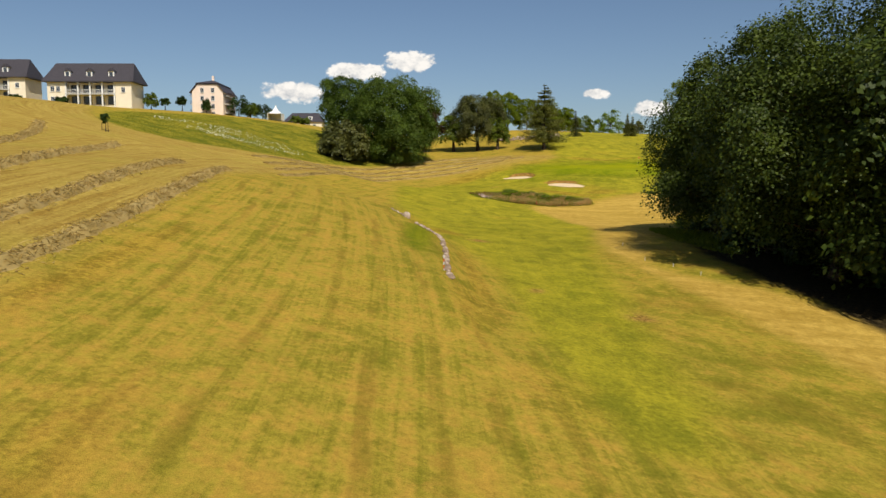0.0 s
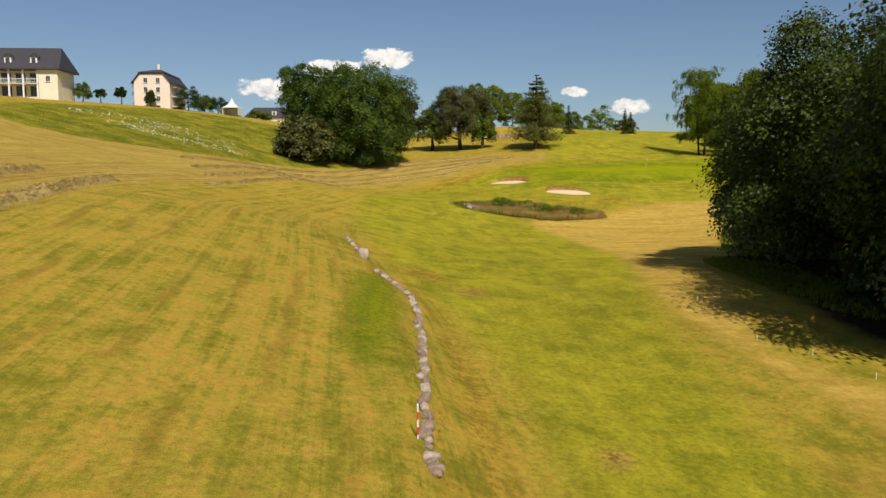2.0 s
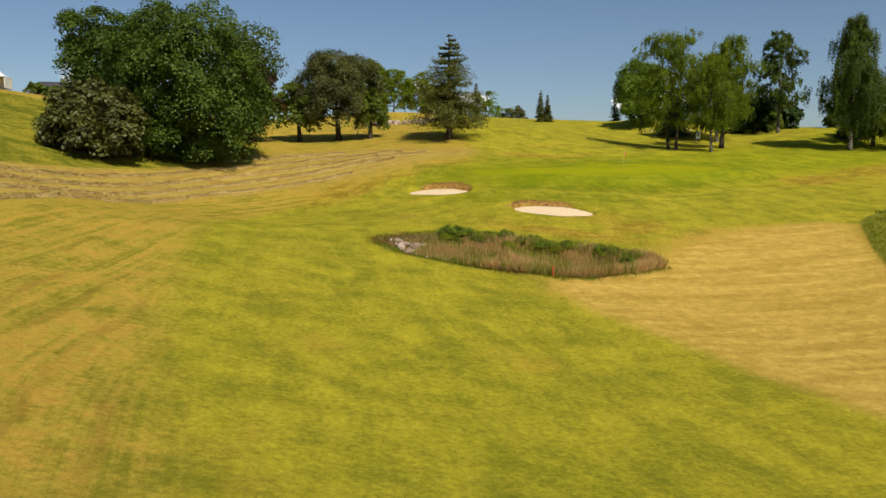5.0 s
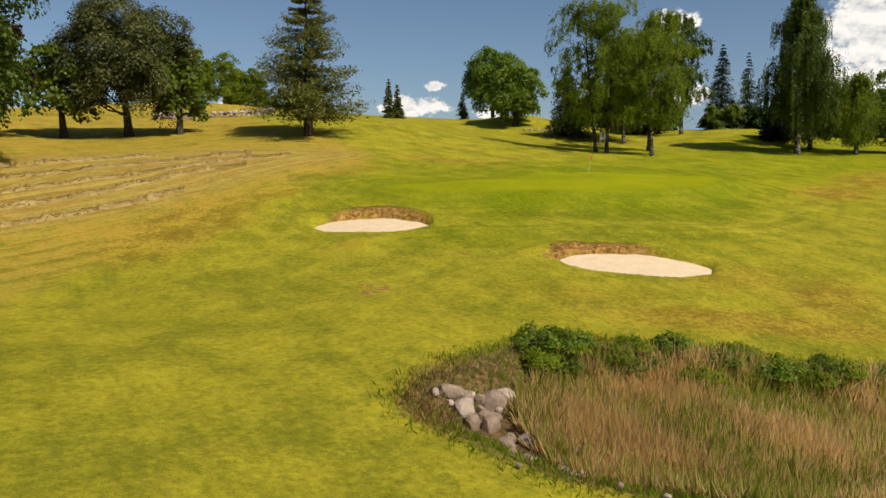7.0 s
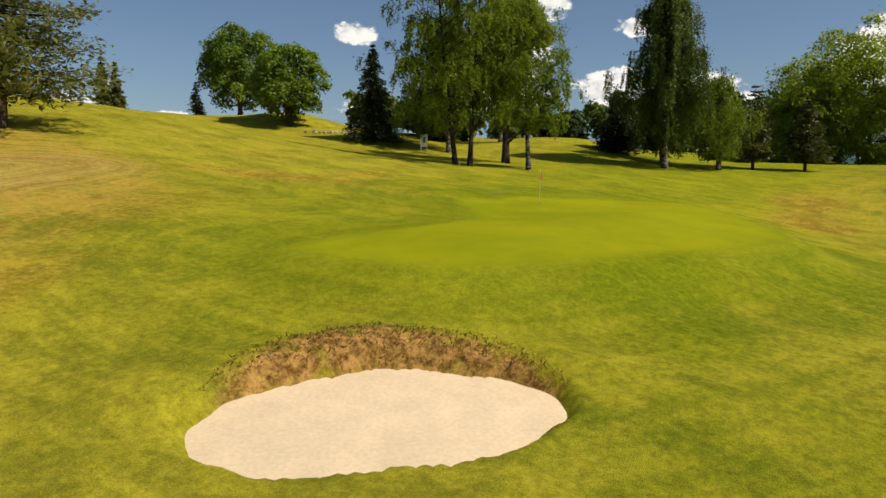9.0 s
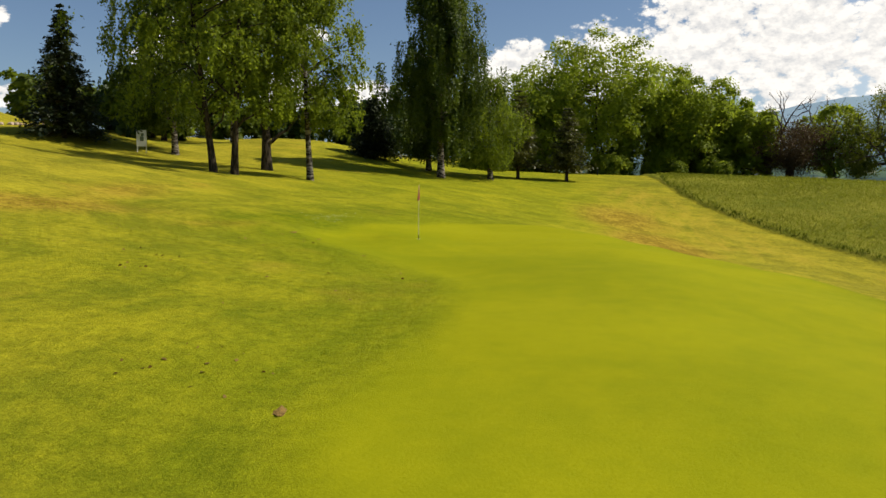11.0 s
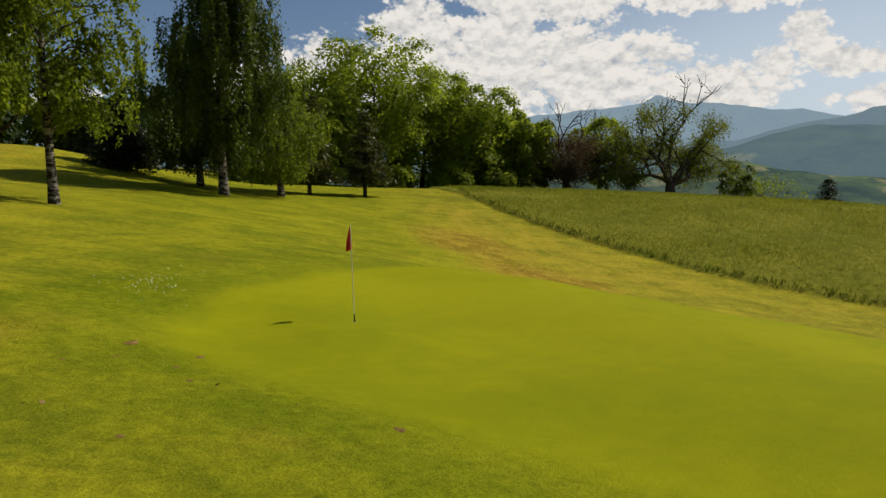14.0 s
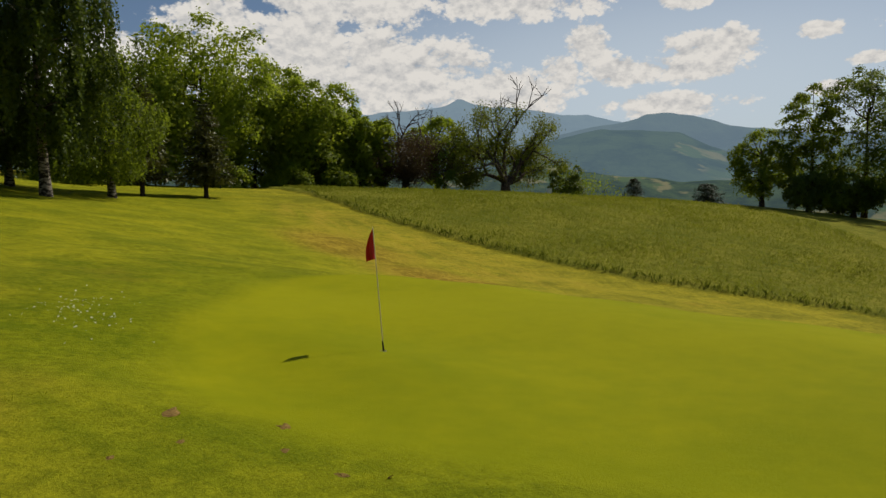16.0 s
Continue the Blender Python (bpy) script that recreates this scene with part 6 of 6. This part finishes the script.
# the pond: still dark water, reeds and green scrub
pond = rounded(POND)
bm = bmesh.new()
mid = pond.mean(0)
bm.faces.new([bm.verts.new((*(mid + (q - mid) * 0.93), gz(15, 130) + 0.04)) for q in pond])
tagged(part("pond_water", bm, WATER), "still dark water under the reeds", "water", kind="structure")
REEDS = [(8, 131), (9.5, 135.5), (13, 136.3), (17, 133.5), (21, 130.6), (25, 128), (25.3, 126), (21, 124.8), (16.5, 123.8), (12, 125.8), (9, 128.4)]
p = sprinkle(rng, REEDS, 60000, -0.5)
clump = lumps(np.stack([p[:, 0], p[:, 1], 0 * p[:, 0]], 1), 83, 9, 1.1) + 0.6 * lumps(np.stack([p[:, 0], p[:, 1], 0 * p[:, 0]], 1), 85, 9, 3.2)
dry = rng.random(len(p)) < 0.74 + 0.45 * clump
tall = 0.5 + 0.5 * rng.random(len(p)) + 0.18 * clump.clip(-1, 1)
blades("dry_reeds", p[dry], tall[dry], BLADE_DRY, "dense stand of dry tan reeds in the pond", "reeds", rng, 0.05, 0.34)
blades("green_reeds", p[~dry], 1.12 * tall[~dry], BLADE_GREEN, "fresh green reeds among the dry ones", "reeds", rng, 0.05, 0.3)
RIM = [(4, 135), (7, 138.4), (12, 139.4), (16, 137.6), (20, 134.4), (23, 132), (26.5, 129), (27.5, 125.5), (22, 123.2), (16.9, 121.8), (11.5, 123.8), (8, 125.8), (6, 127.3), (4.4, 129.4), (3.8, 132.4)]
rim = sprinkle(rng, RIM, 70000, 0.0)
d = blob(rim[:, 0], rim[:, 1], POND)
fade = lumps(np.stack([rim[:, 0], rim[:, 1], 0 * rim[:, 0]], 1), 86, 9, 1.6)
rim = rim[(d < 1.7) & (d > 0.35 * fade - 0.35 + 0.3 * rng.normal(size=len(rim)))]
fade = lumps(np.stack([rim[:, 0], rim[:, 1], 0 * rim[:, 0]], 1), 87, 9, 1.3)
brown = fade + 0.5 * rng.normal(size=len(rim)) > 0.45
blades("bank_weeds", rim[~brown], 0.1 + 0.26 * rng.random((~brown).sum()), BLADE_RIM, "ragged bright green weeds round the pond's rim", "grass", rng, 0.13, 0.6)
blades("withered_weeds", rim[brown], 0.12 + 0.3 * rng.random(brown.sum()), TURF_DRY, "withered brown weeds round the pond's rim", "grass", rng, 0.09, 0.6)
back = rounded_line([(11.6, 137.8), (13, 137.5), (15.2, 136.3), (17.5, 134.6), (20, 132.8), (22.4, 130.9), (24.4, 129.2)])
for i in range(24):
    x, y = (np.interp(i / 23, np.linspace(0, 1, len(back)), back[:, k]) for k in (0, 1))
    broadleaf("bramble", (x + 0.35 * math.sin(i * 2.3), y - 0.7 + 0.55 * math.sin(i * 1.7)), 0.26 + 0.1 * (i * 7 % 4), 0.62 + 0.16 * (i * 5 % 3), "green bramble bush on the pond's far bank", (LEAF_GROVE, LEAF_BRIGHT, LEAF_GROVE, LEAF_MID)[i % 4], 520 + i, 30, 60, 0.09, 0.0, 0.04, group="brambles along the pond", spread=0.42, category="bush", lobes=10)

# loose grass along the stone line and rank tufts on the bank beside it
p = np.stack([wall_x(q := rng.uniform(40, 80, 5000)) - np.abs(rng.normal(size=5000)) * 1.2 - 0.1, q], 1)
blades("bank_tufts", p, 0.05 + 0.09 * rng.random(len(p)), BLADE, "rank green grass along the stones", "grass", rng, 0.2, 0.5)


# ---- distance ----
def mountain_range(name, label, far, depth, crest, material, seed, b0=35.0, b1=172.0):
    """A range of hills: crest height in degrees by bearing, seen from the course."""
    nb, nr = 420, 32
    b = np.linspace(b0, b1, nb)
    e = crest(b) * np.minimum(1, np.minimum((b - b0) / 8, (b1 - b) / 8)).clip(0.05)
    r = np.linspace(-1, 0.35, nr)
    bb, rr = np.meshgrid(np.radians(b), r, indexing="ij")
    rad = far + depth * rr
    x, y = 30 + rad * np.sin(bb), 170 + rad * np.cos(bb)
    q = np.stack([x, y, 0 * x], -1).reshape(-1, 3) / depth
    rough = (lumps(q, seed, 12, 3.0) + 0.5 * lumps(q, seed + 1, 14, 7.0) + 0.28 * lumps(q, seed + 2, 16, 15.0)).reshape(x.shape)
    top = far * np.tan(np.radians(e))[:, None] + 5
    shape = np.where(rr < 0, ease(1 + rr) ** 1.15, 1 - 0.8 * rr)
    z = -80 + (top + 80) * shape * (1 + 0.24 * rough * np.sin(np.pi * np.clip(1 + rr, 0, 1)) + 0.02 * rough)
    i = (np.arange(nb - 1)[:, None] * nr + np.arange(nr - 1)[None]).ravel()
    me = mesh_np(name, np.stack([x, y, z], -1).reshape(-1, 3), np.stack([i, i + nr, i + nr + 1, i + 1], 1), True)
    return tagged(part(name, me, material), label, "mountains", kind="structure")


def wave(b, k, ph):
    return np.sin(b * k + ph) * 0.6 + np.sin(b * k * 2.3 + ph * 1.7) * 0.3 + np.sin(b * k * 5.1 + ph) * 0.12


def skyline(bearings, degrees):
    return lambda b: np.interp(b, bearings, degrees)


FAR = skyline([35, 50, 57, 60, 68, 80, 95, 103.6, 107.5, 111, 114.4, 115.8, 116.5, 117.3, 119.1, 121, 123, 126.4, 128.6, 130.5, 132.9, 136, 139, 150, 172], [4, 4.5, 4.9, 5.3, 4.7, 4.5, 4.5, 4.75, 5.45, 5.9, 6.3, 6.65, 7.05, 6.65, 6.2, 6.08, 5.75, 5.5, 4.95, 4.6, 4.4, 4.1, 3.8, 3.5, 3])
MID = skyline([35, 95, 104, 112, 118, 122, 125, 126.5, 128.6, 130.4, 132.9, 136, 139, 144, 172], [2.5, 3.4, 3.9, 4.3, 3.6, 3.6, 4.4, 4.8, 4.95, 5.38, 4.95, 4.5, 4.05, 3.2, 2.6])
NEAR = skyline([35, 60, 95, 104, 112, 118, 121.5, 124.7, 127.3, 130, 132.9, 135, 136.8, 140, 146, 172], [2.2, 2.6, 1.8, 1.9, 2.2, 2.8, 3.2, 4.0, 4.6, 4.5, 4.2, 3.2, 2.55, 2.4, 2.2, 1.5])
FOOT = skyline([35, 60, 95, 104, 114, 119, 122, 125, 129, 133, 137, 142, 150, 172], [1.6, 2.4, 1.0, 1.3, 1.2, 1.9, 2.3, 1.6, 1.15, 0.5, 0.9, 1.6, 1.2, 0.6])
# haze colour and amount are put into each range's surface, stronger with distance
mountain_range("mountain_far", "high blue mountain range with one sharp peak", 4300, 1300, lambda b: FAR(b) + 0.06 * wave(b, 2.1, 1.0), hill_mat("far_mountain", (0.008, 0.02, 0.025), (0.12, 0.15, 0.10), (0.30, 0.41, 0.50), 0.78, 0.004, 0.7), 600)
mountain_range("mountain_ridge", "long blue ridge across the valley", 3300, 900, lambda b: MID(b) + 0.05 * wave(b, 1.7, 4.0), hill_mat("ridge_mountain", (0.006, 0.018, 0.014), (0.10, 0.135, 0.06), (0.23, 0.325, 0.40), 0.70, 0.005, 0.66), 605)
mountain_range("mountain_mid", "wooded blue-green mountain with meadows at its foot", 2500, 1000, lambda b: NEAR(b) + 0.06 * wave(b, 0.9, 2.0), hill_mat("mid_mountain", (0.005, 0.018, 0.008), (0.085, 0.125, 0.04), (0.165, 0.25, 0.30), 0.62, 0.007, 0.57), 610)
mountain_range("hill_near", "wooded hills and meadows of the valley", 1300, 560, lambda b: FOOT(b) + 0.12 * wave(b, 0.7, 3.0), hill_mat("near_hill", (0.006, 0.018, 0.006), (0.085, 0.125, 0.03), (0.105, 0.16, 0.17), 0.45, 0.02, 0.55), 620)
